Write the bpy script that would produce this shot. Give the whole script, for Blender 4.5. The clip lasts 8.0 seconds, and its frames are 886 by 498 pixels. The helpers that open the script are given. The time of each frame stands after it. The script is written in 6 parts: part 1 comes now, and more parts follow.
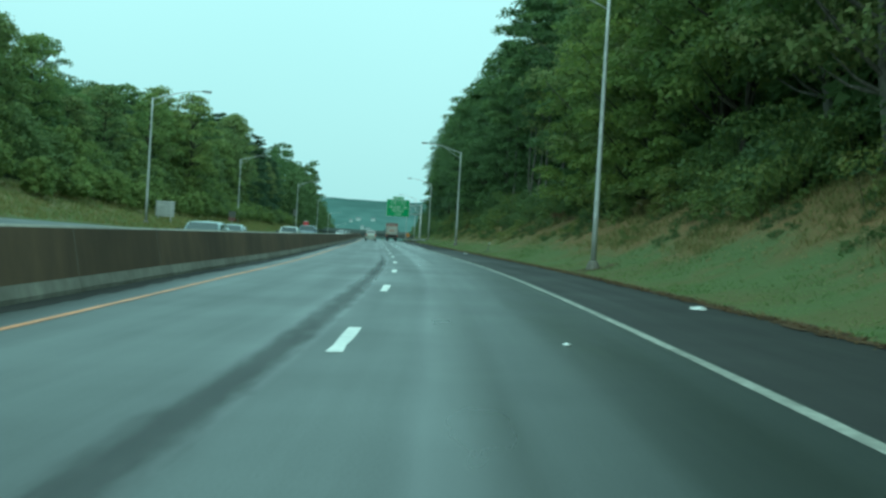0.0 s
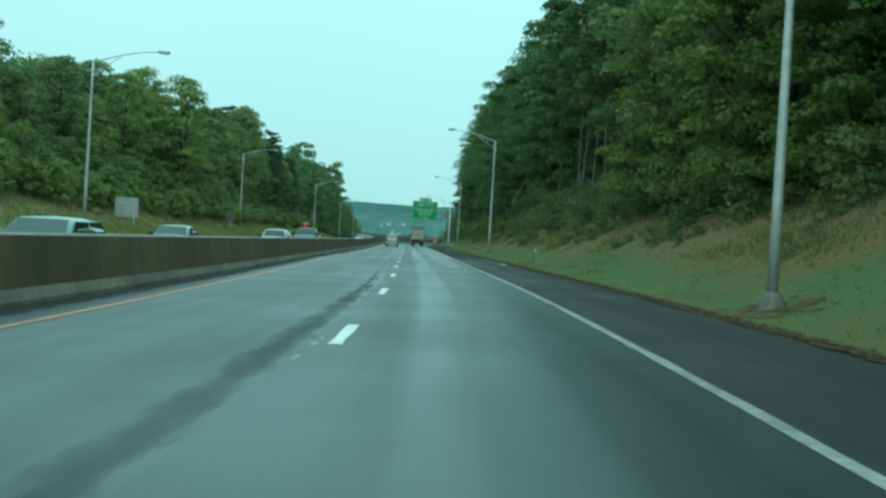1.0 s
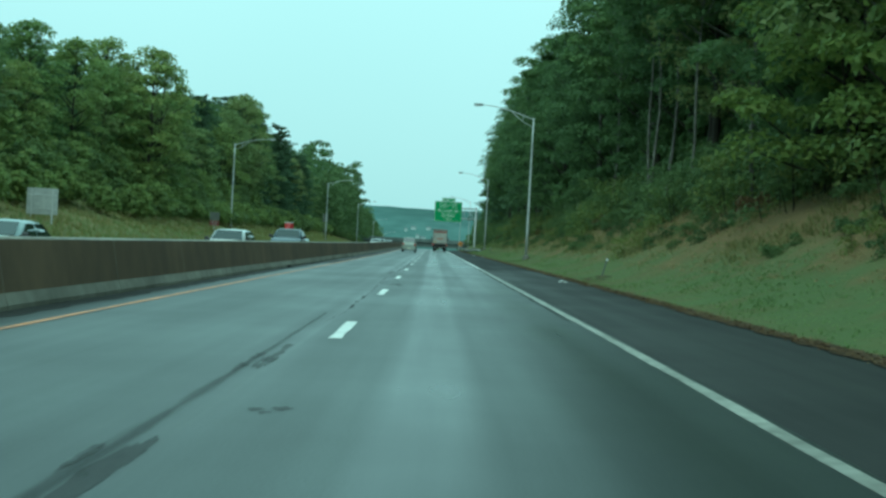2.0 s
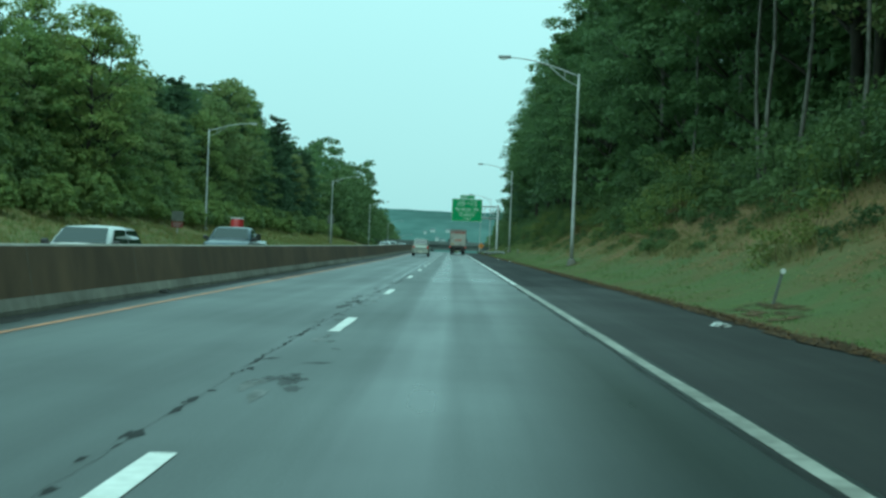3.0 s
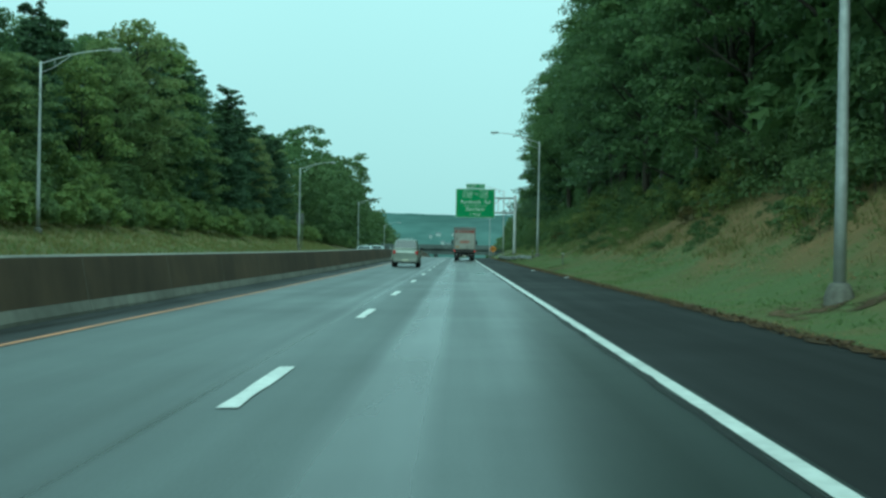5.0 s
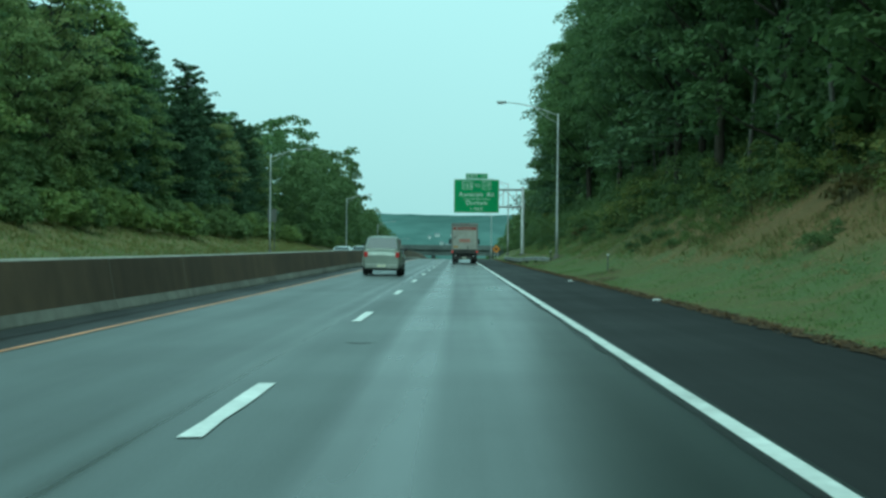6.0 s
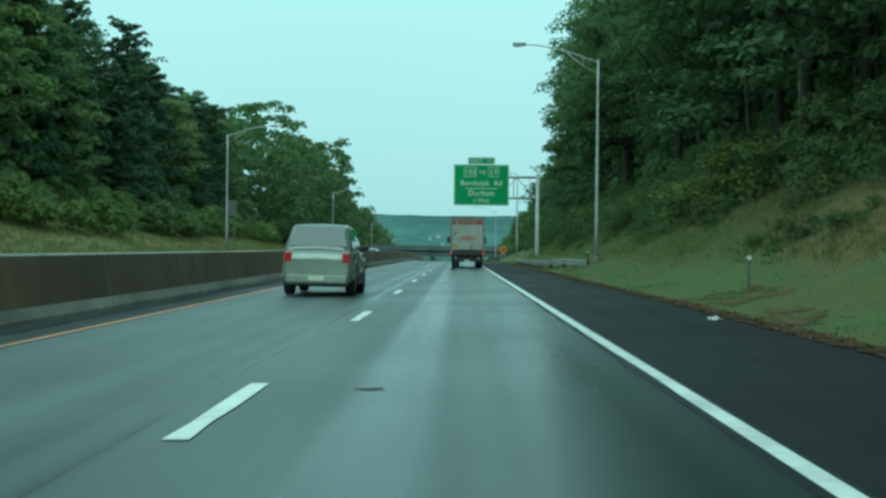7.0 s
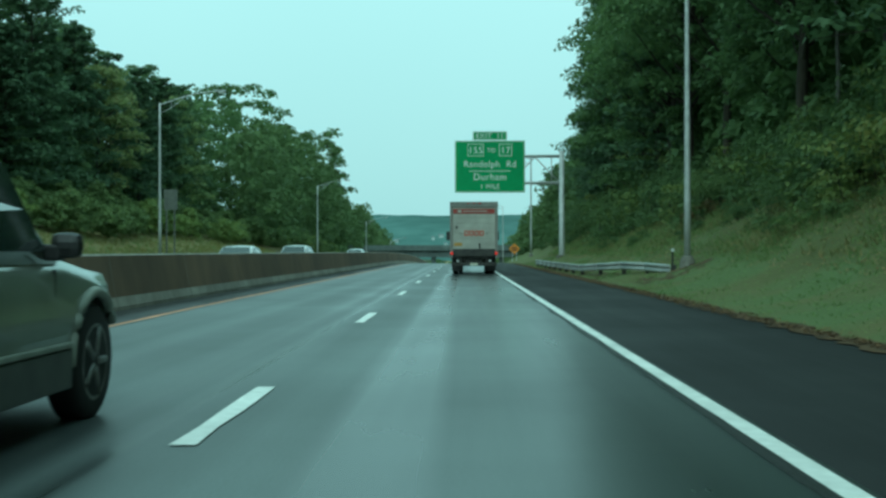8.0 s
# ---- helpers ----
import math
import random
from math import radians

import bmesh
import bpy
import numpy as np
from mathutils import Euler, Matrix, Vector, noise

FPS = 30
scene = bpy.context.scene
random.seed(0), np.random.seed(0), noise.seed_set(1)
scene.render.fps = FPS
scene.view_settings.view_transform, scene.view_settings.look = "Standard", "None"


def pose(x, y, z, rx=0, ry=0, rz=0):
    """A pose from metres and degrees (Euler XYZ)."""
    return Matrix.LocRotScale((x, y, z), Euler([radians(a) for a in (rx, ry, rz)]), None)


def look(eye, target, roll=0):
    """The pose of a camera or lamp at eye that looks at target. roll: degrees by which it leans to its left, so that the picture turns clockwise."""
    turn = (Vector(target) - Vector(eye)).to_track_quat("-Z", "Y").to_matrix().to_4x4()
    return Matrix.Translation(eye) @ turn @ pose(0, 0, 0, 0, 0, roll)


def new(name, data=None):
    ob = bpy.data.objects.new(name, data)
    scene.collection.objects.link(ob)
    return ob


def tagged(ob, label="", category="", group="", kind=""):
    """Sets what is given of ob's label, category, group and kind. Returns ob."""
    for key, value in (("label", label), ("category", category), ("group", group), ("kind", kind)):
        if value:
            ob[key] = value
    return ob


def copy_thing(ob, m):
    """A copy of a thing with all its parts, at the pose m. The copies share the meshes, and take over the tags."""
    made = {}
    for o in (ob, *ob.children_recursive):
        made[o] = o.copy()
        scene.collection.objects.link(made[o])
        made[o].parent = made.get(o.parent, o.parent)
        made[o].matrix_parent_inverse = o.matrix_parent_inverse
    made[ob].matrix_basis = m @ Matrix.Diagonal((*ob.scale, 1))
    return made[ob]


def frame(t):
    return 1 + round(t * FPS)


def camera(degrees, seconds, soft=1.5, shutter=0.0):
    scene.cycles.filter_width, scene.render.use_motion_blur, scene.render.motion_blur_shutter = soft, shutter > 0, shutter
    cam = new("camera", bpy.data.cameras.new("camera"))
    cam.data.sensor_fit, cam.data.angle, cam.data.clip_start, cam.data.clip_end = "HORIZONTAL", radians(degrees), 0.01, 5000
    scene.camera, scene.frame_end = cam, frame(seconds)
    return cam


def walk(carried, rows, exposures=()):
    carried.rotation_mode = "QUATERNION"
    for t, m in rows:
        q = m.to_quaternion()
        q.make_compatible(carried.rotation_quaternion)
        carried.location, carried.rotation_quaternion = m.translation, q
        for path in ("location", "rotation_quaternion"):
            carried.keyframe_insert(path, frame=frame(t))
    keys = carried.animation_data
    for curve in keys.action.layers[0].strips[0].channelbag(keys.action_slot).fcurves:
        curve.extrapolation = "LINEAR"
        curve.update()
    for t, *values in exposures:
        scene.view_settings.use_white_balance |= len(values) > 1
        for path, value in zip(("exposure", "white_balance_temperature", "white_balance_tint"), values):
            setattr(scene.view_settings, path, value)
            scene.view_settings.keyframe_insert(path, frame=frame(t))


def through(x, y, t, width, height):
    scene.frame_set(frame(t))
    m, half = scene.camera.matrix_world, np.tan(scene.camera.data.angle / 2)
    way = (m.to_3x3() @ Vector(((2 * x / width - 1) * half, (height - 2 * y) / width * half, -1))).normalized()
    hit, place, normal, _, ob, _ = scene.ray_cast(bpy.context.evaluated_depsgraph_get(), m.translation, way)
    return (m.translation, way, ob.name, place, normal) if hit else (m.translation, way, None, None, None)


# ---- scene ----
cam = camera(42.5, 8.0, soft=2.7, shutter=0.08)
PATH = [
    (0, (-2.775, 1.141, 1.12), (-2.657, 3.137, 1.102), 3.4),
    (0.5, (-2.045, 12.501, 1.171), (-1.956, 14.499, 1.156), 3.5),
    (1, (-1.405, 23.686, 1.218), (-1.342, 25.685, 1.205), 3.4),
    (1.5, (-1.003, 35.309, 1.221), (-0.964, 37.308, 1.211), 3.5),
    (3, (-0.253, 69.925, 1.199), (-0.27, 71.925, 1.194), 2.3),
    (3.5, (-0.167, 81.5, 1.191), (-0.191, 83.5, 1.188), 2.1),
    (4, (-0.048, 93.018, 1.163), (-0.075, 95.018, 1.162), 1.7),
    (4.5, (-0.09, 104.686, 1.184), (-0.119, 106.686, 1.185), 1.4),
    (6, (-0.078, 138.606, 1.221), (-0.105, 140.606, 1.224), 0.6),
    (6.5, (-0.017, 151.061, 1.178), (-0.046, 153.061, 1.183), 0.6),
    (7, (-0.055, 163.298, 1.186), (-0.084, 165.298, 1.191), 0.6),
    (7.5, (-0.084, 175.283, 1.218), (-0.116, 177.283, 1.223), 0.5),
    (8, (-0.066, 187.686, 1.219), (-0.101, 189.685, 1.224), -0.1),
]
walk(cam, [(t, look(eye, target, roll)) for t, eye, target, roll in PATH], exposures=[(0.0, 0.26), (3.0, 0.20), (6.0, 0.13), (8.0, 0.13)])

# ---- daylight: an even overcast sky after rain ----
world = bpy.data.worlds.new("overcast")
scene.world = world
world.use_nodes = True
wn, wl = world.node_tree.nodes, world.node_tree.links
sky = wn.new("ShaderNodeTexSky")
sky.sky_type = "NISHITA"
sky.sun_disc = False
sky.sun_elevation, sky.sun_rotation = radians(48), radians(200)
sky.air_density, sky.dust_density = 1.0, 4.0
sky_gain = wn.new("ShaderNodeVectorMath")
sky_gain.operation = "SCALE"
sky_gain.inputs["Scale"].default_value = 0.10
wl.new(sky.outputs["Color"], sky_gain.inputs[0])
cloud_map = wn.new("ShaderNodeTexNoise")
cloud_map.inputs["Scale"].default_value = 1.6
cloud_map.inputs["Detail"].default_value = 3
cloud_ramp = wn.new("ShaderNodeValToRGB")
cloud_ramp.color_ramp.elements[0].color = (0.385, 0.82, 0.815, 1)
cloud_ramp.color_ramp.elements[1].color = (0.475, 0.96, 0.95, 1)
wl.new(cloud_map.outputs["Fac"], cloud_ramp.inputs["Fac"])
cloud_mix = wn.new("ShaderNodeMix")
cloud_mix.data_type = "RGBA"
cloud_mix.inputs[0].default_value = 0.93
wl.new(sky_gain.outputs[0], cloud_mix.inputs[6])
sky_co, sky_sep = wn.new("ShaderNodeTexCoord"), wn.new("ShaderNodeSeparateXYZ")
wl.new(sky_co.outputs["Generated"], sky_sep.inputs[0])
sky_rise = wn.new("ShaderNodeMapRange")
sky_rise.inputs[1].default_value, sky_rise.inputs[2].default_value = 0.0, 0.30
sky_rise.inputs[3].default_value, sky_rise.inputs[4].default_value = 0.80, 1.06
wl.new(sky_sep.outputs[2], sky_rise.inputs[0])
cloud_gain = wn.new("ShaderNodeVectorMath")
cloud_gain.operation = "SCALE"
wl.new(cloud_ramp.outputs["Color"], cloud_gain.inputs[0])
wl.new(sky_rise.outputs[0], cloud_gain.inputs["Scale"])
wl.new(cloud_gain.outputs[0], cloud_mix.inputs[7])
wl.new(cloud_mix.outputs[2], wn["Background"].inputs["Color"])
wn["Background"].inputs["Strength"].default_value = 1.0

sun_data = bpy.data.lights.new("sun", "SUN")
sun_data.energy, sun_data.angle, sun_data.color = 1.4, radians(60), (0.60, 0.97, 0.92)
sun = new("sun", sun_data)
sun.matrix_world = look((0, 0, 100), (14, 60, 40))


# ---- materials ----
def mat(name, c1, c2, scale=4.0, rough=0.8, metal=0.0, bump=0.3, big=0.25, stretch=(1, 1, 1), spec=0.5, rnd=0.0, coords="Object", depth=0.02):
    """Two-scale noise between two colours, with bump and uneven gloss."""
    m = bpy.data.materials.new(name)
    m.use_nodes = True
    n, l = m.node_tree.nodes, m.node_tree.links
    b = n["Principled BSDF"]
    co = n.new("ShaderNodeTexCoord")
    mp = n.new("ShaderNodeMapping")
    mp.inputs["Scale"].default_value = stretch
    l.new(co.outputs[coords], mp.inputs["Vector"])
    fine = n.new("ShaderNodeTexNoise")
    fine.inputs["Scale"].default_value, fine.inputs["Detail"].default_value = scale, 7
    wide = n.new("ShaderNodeTexNoise")
    wide.inputs["Scale"].default_value, wide.inputs["Detail"].default_value = scale * 0.13, 4
    l.new(mp.outputs[0], fine.inputs["Vector"])
    l.new(mp.outputs[0], wide.inputs["Vector"])
    mix = n.new("ShaderNodeMix")
    mix.data_type = "RGBA"
    mix.inputs[6].default_value, mix.inputs[7].default_value = (*c1, 1), (*c2, 1)
    ramp = n.new("ShaderNodeMapRange")
    ramp.inputs[1].default_value, ramp.inputs[2].default_value = 0.32, 0.68
    l.new(fine.outputs["Fac"], ramp.inputs[0])
    l.new(ramp.outputs[0], mix.inputs[0])
    hsv = n.new("ShaderNodeHueSaturation")
    l.new(mix.outputs[2], hsv.inputs["Color"])
    val = n.new("ShaderNodeMapRange")
    val.inputs[1].default_value, val.inputs[2].default_value = 0.3, 0.7
    val.inputs[3].default_value, val.inputs[4].default_value = 1 - big, 1 + big
    l.new(wide.outputs["Fac"], val.inputs[0])
    if rnd:
        info = n.new("ShaderNodeObjectInfo")
        vary = n.new("ShaderNodeMapRange")
        vary.inputs[3].default_value, vary.inputs[4].default_value = 1 - rnd, 1 + rnd
        l.new(info.outputs["Random"], vary.inputs[0])
        times = n.new("ShaderNodeMath")
        times.operation = "MULTIPLY"
        l.new(val.outputs[0], times.inputs[0])
        l.new(vary.outputs[0], times.inputs[1])
        l.new(times.outputs[0], hsv.inputs["Value"])
    else:
        l.new(val.outputs[0], hsv.inputs["Value"])
    l.new(hsv.outputs[0], b.inputs["Base Color"])
    gloss = n.new("ShaderNodeMapRange")
    gloss.inputs[3].default_value, gloss.inputs[4].default_value = max(0.03, rough - 0.1), min(1, rough + 0.1)
    l.new(wide.outputs["Fac"], gloss.inputs[0])
    l.new(gloss.outputs[0], b.inputs["Roughness"])
    b.inputs["Metallic"].default_value = metal
    b.inputs["Specular IOR Level"].default_value = spec
    if bump:
        bp = n.new("ShaderNodeBump")
        bp.inputs["Strength"].default_value, bp.inputs["Distance"].default_value = bump, depth
        l.new(fine.outputs["Fac"], bp.inputs["Height"])
        l.new(bp.outputs[0], b.inputs["Normal"])
    return m


def leaf_mat(name, shades, through=0.25, gloss=0.25):
    """Leaves: each one a little different, each plant of its own shade."""
    m = bpy.data.materials.new(name)
    m.use_nodes = True
    n, l = m.node_tree.nodes, m.node_tree.links
    b = n["Principled BSDF"]
    info, geo = n.new("ShaderNodeObjectInfo"), n.new("ShaderNodeNewGeometry")
    add = n.new("ShaderNodeMath")
    add.operation = "MULTIPLY_ADD"
    add.inputs[1].default_value = 0.45
    l.new(geo.outputs["Random Per Island"], add.inputs[0])
    half = n.new("ShaderNodeMath")
    half.operation = "MULTIPLY"
    half.inputs[1].default_value = 0.55
    l.new(info.outputs["Random"], half.inputs[0])
    l.new(half.outputs[0], add.inputs[2])
    ramp = n.new("ShaderNodeValToRGB")
    for i, c in enumerate(shades):
        e = ramp.color_ramp.elements[i] if i < 2 else ramp.color_ramp.elements.new(0.5)
        e.color = (*c, 1)
    for i, e in enumerate(ramp.color_ramp.elements):
        e.position = i / (len(shades) - 1)
    for i, c in enumerate(shades):
        ramp.color_ramp.elements[i].color = (*c, 1)
    l.new(add.outputs[0], ramp.inputs["Fac"])
    l.new(ramp.outputs["Color"], b.inputs["Base Color"])
    b.inputs["Roughness"].default_value = 0.6
    b.inputs["Specular IOR Level"].default_value = gloss
    tr = n.new("ShaderNodeBsdfTranslucent")
    l.new(ramp.outputs["Color"], tr.inputs["Color"])
    mx = n.new("ShaderNodeMixShader")
    mx.inputs[0].default_value = through
    l.new(b.outputs[0], mx.inputs[1])
    l.new(tr.outputs[0], mx.inputs[2])
    l.new(mx.outputs[0], n["Material Output"].inputs["Surface"])
    return m


# how worn and pale the lanes are across their width: metres across, share
LANES = ((-5.75, 0.66), (-5.0, 0.85), (-4.4, 1.0), (-3.9, 0.72), (-3.3, 1.0), (-2.95, 0.74), (-2.65, 0.46), (-2.4, 0.80), (-2.24, 0.42), (-2.17, 0.20), (-2.10, 0.6), (-1.75, 0.95),
         (-1.1, 1.0), (-0.88, 0.24), (-0.34, 0.18), (-0.16, 0.64), (0.3, 0.60), (0.52, 0.34), (1.2, 0.28), (1.5, 0.42), (1.95, 0.42))


def wet_road(name, dry, dark, r0, r1, tracks=0.0, ragged=0.0, middle=0.0, fall=0.0, body=1.0, spec=0.55, edge=0.13, grid=(1.0, 0.45)):
    """Rain-wet asphalt: grain, long wheel tracks along the lane, patchy film of water. UV: metres across and along."""
    m = bpy.data.materials.new(name)
    m.use_nodes = True
    n, l = m.node_tree.nodes, m.node_tree.links
    b = n["Principled BSDF"]
    uv = n.new("ShaderNodeUVMap")
    sep = n.new("ShaderNodeSeparateXYZ")
    l.new(uv.outputs[0], sep.inputs[0])
    grain = n.new("ShaderNodeTexNoise")
    grain.inputs["Scale"].default_value, grain.inputs["Detail"].default_value = 45, 6
    l.new(uv.outputs[0], grain.inputs["Vector"])
    mp = n.new("ShaderNodeMapping")
    mp.inputs["Scale"].default_value = (1.3, 0.05, 1)
    l.new(uv.outputs[0], mp.inputs["Vector"])
    streak = n.new("ShaderNodeTexNoise")
    streak.inputs["Scale"].default_value, streak.inputs["Detail"].default_value = 1.0, 5
    l.new(mp.outputs[0], streak.inputs["Vector"])
    patch = n.new("ShaderNodeTexNoise")
    patch.inputs["Scale"].default_value, patch.inputs["Detail"].default_value = 0.22, 5
    l.new(uv.outputs[0], patch.inputs["Vector"])
    mix = n.new("ShaderNodeMix")
    mix.data_type = "RGBA"
    mix.inputs[6].default_value, mix.inputs[7].default_value = (*dark, 1), (*dry, 1)
    sm = n.new("ShaderNodeMath")
    sm.operation = "ADD"
    l.new(streak.outputs["Fac"], sm.inputs[0])
    l.new(patch.outputs["Fac"], sm.inputs[1])
    sc = n.new("ShaderNodeMapRange")
    sc.inputs[1].default_value, sc.inputs[2].default_value = 0.75, 1.25
    l.new(sm.outputs[0], sc.inputs[0])
    l.new(sc.outputs[0], mix.inputs[0])
    gr = n.new("ShaderNodeMapRange")
    gr.inputs[1].default_value, gr.inputs[2].default_value = 0.3, 0.7
    gr.inputs[3].default_value, gr.inputs[4].default_value = 0.7, 1.3
    l.new(grain.outputs["Fac"], gr.inputs[0])
    hs = n.new("ShaderNodeHueSaturation")
    l.new(mix.outputs[2], hs.inputs["Color"])
    l.new(gr.outputs[0], hs.inputs["Value"])
    l.new(hs.outputs[0], b.inputs["Base Color"])
    rr = n.new("ShaderNodeMapRange")
    rr.inputs[1].default_value, rr.inputs[2].default_value = 0.75, 1.25
    rr.inputs[3].default_value, rr.inputs[4].default_value = r1, r0
    l.new(sm.outputs[0], rr.inputs[0])
    l.new(rr.outputs[0], b.inputs["Roughness"])
    b.inputs["Specular IOR Level"].default_value = spec
    if tracks:
        # worn pale strips and dark wheel tracks, wavering a little along the lane
        drift = n.new("ShaderNodeMath")
        drift.operation = "MULTIPLY_ADD"
        drift.inputs[1].default_value = 0.16
        l.new(streak.outputs["Fac"], drift.inputs[0])
        l.new(sep.outputs[0], drift.inputs[2])
        across = n.new("ShaderNodeMapRange")
        across.inputs[1].default_value, across.inputs[2].default_value = -5.75 + 0.08, 1.95 + 0.08
        l.new(drift.outputs[0], across.inputs[0])
        lane = n.new("ShaderNodeValToRGB")
        for u, share in LANES:
            k = (u + 5.75) / 7.7
            e = lane.color_ramp.elements[0] if k == 0 else lane.color_ramp.elements[-1] if k > 0.999 else lane.color_ramp.elements.new(k)
            e.color = (share, share, share, 1)
        l.new(across.outputs[0], lane.inputs["Fac"])
        tone = n.new("ShaderNodeMapRange")
        tone.inputs[3].default_value, tone.inputs[4].default_value = 1 - tracks, 1 + tracks
        l.new(lane.outputs["Color"], tone.inputs[0])
        both = n.new("ShaderNodeMath")
        both.operation = "MULTIPLY"
        l.new(gr.outputs[0], both.inputs[0])
        l.new(tone.outputs[0], both.inputs[1])
        l.new(both.outputs[0], hs.inputs["Value"])
        film = n.new("ShaderNodeMapRange")
        film.inputs[3].default_value, film.inputs[4].default_value = -0.22 * tracks, 0.36 * tracks
        l.new(lane.outputs["Color"], film.inputs[0])
        wet = n.new("ShaderNodeMath")
        wet.operation = "ADD"
        l.new(rr.outputs[0], wet.inputs[0])
        l.new(film.outputs[0], wet.inputs[1])
        l.new(wet.outputs[0], b.inputs["Roughness"])
        shine = n.new("ShaderNodeMath")
        shine.operation = "MULTIPLY"
        shine.inputs[1].default_value = spec
        l.new(tone.outputs[0], shine.inputs[0])
        l.new(shine.outputs[0], b.inputs["Specular IOR Level"])
    bp = n.new("ShaderNodeBump")
    bp.inputs["Strength"].default_value, bp.inputs["Distance"].default_value = 0.16, 0.004
    l.new(grain.outputs["Fac"], bp.inputs["Height"])
    l.new(bp.outputs[0], b.inputs["Normal"])
    if ragged:
        # thin or missing in places, and thinning out to both sides of its middle line
        hole = n.new("ShaderNodeTexNoise")
        hole.inputs["Scale"].default_value, hole.inputs["Detail"].default_value = 2.2, 6
        hm = n.new("ShaderNodeMapping")
        hm.inputs["Scale"].default_value = (*grid, 1)
        l.new(uv.outputs[0], hm.inputs["Vector"])
        l.new(hm.outputs[0], hole.inputs["Vector"])
        off = n.new("ShaderNodeMath")
        off.operation = "ADD"
        off.inputs[1].default_value = middle
        l.new(sep.outputs[0], off.inputs[0])
        dist = n.new("ShaderNodeMath")
        dist.operation = "ABSOLUTE"
        l.new(off.outputs[0], dist.inputs[0])
        wide = n.new("ShaderNodeMath")
        wide.operation = "MULTIPLY_ADD"
        wide.inputs[1].default_value = fall
        l.new(dist.outputs[0], wide.inputs[0])
        l.new(hole.outputs["Fac"], wide.inputs[2])
        cut = n.new("ShaderNodeMapRange")
        cut.interpolation_type = "SMOOTHSTEP"
        cut.inputs[1].default_value, cut.inputs[2].default_value = ragged - edge, ragged + edge
        cut.inputs[3].default_value = 1 - body
        l.new(wide.outputs[0], cut.inputs[0])
        clear, mx = n.new("ShaderNodeBsdfTransparent"), n.new("ShaderNodeMixShader")
        l.new(cut.outputs[0], mx.inputs[0])
        l.new(b.outputs[0], mx.inputs[1])
        l.new(clear.outputs[0], mx.inputs[2])
        l.new(mx.outputs[0], n["Material Output"].inputs["Surface"])
    return m


M_ROAD = wet_road("wet_asphalt", (0.042, 0.057, 0.055), (0.027, 0.037, 0.036), 0.28, 0.38, 0.62, spec=0.74)
M_OLD = wet_road("old_wet_asphalt", (0.050, 0.063, 0.061), (0.030, 0.039, 0.038), 0.30, 0.42, 0.48, spec=0.70)
M_SHOULDER = wet_road("dark_shoulder_asphalt", (0.015, 0.015, 0.015), (0.008, 0.008, 0.008), 0.66, 0.85, spec=0.35)
M_WASH = wet_road("wet_dark_silt", (0.022, 0.019, 0.015), (0.011, 0.010, 0.008), 0.6, 0.8, spec=0.3)
M_OLDSHOULDER = wet_road("old_shoulder_asphalt", (0.031, 0.031, 0.029), (0.016, 0.016, 0.015), 0.56, 0.78, spec=0.46)
M_GAP = mat("open_joint_dark", (0.018, 0.018, 0.017), (0.010, 0.010, 0.010), 9, 0.7, bump=0.2, big=0.2, spec=0.3)
M_STRIP = wet_road("worn_tar_strip", (0.034, 0.034, 0.032), (0.018, 0.018, 0.017), 0.42, 0.6, ragged=0.80, middle=2.40, fall=2.0, body=0.52, edge=0.26, grid=(2.0, 0.35))
M_SEAM = wet_road("dark_seam", (0.026, 0.026, 0.025), (0.016, 0.016, 0.015), 0.5, 0.65, ragged=0.66, middle=-1.71, fall=2.0, body=0.7, edge=0.2, grid=(1.0, 0.12))
M_TAR = wet_road("broken_tar", (0.030, 0.030, 0.029), (0.017, 0.017, 0.016), 0.42, 0.6, ragged=0.60, body=0.85, edge=0.12)
M_BLOT = wet_road("ragged_tar", (0.026, 0.026, 0.025), (0.014, 0.014, 0.014), 0.45, 0.6, ragged=0.52, body=0.6, edge=0.2)
M_WORNTOP = wet_road("worn_pale_asphalt", (0.105, 0.103, 0.095), (0.075, 0.074, 0.068), 0.3, 0.5, ragged=0.52)
M_WHITE = mat("road_paint_white", (0.88, 0.88, 0.84), (0.70, 0.70, 0.66), 9, 0.45, bump=0.2, big=0.15)
M_WORN = mat("worn_road_paint", (0.42, 0.42, 0.37), (0.24, 0.24, 0.21), 7, 0.5, bump=0.2, big=0.25)
M_YELLOW = mat("road_paint_yellow", (0.74, 0.28, 0.12), (0.52, 0.20, 0.09), 6, 0.5, bump=0.2, big=0.25)
M_TOE = mat("grey_concrete", (0.32, 0.30, 0.25), (0.23, 0.215, 0.18), 3, 0.75, bump=0.4, big=0.3)
M_STAIN = mat("brown_stained_concrete", (0.178, 0.112, 0.066), (0.125, 0.080, 0.049), 1.6, 0.8, bump=0.3, big=0.3, stretch=(1, 1, 0.5))
M_DIRT = mat("wet_brown_dirt", (0.115, 0.068, 0.036), (0.045, 0.031, 0.019), 5, 0.9, bump=0.9, big=0.4, spec=0.2, depth=0.03)
M_SOIL = wet_road("bare_brown_soil", (0.17, 0.100, 0.052), (0.085, 0.052, 0.029), 0.8, 0.95, ragged=0.47, edge=0.09, spec=0.2)
M_GALV = mat("galvanised_steel", (0.52, 0.53, 0.52), (0.40, 0.41, 0.40), 6, 0.55, 0.25, bump=0.05, big=0.12)
M_LAMP = mat("lamp_head_grey", (0.30, 0.32, 0.32), (0.22, 0.24, 0.24), 8, 0.45, 0.4, bump=0.0)
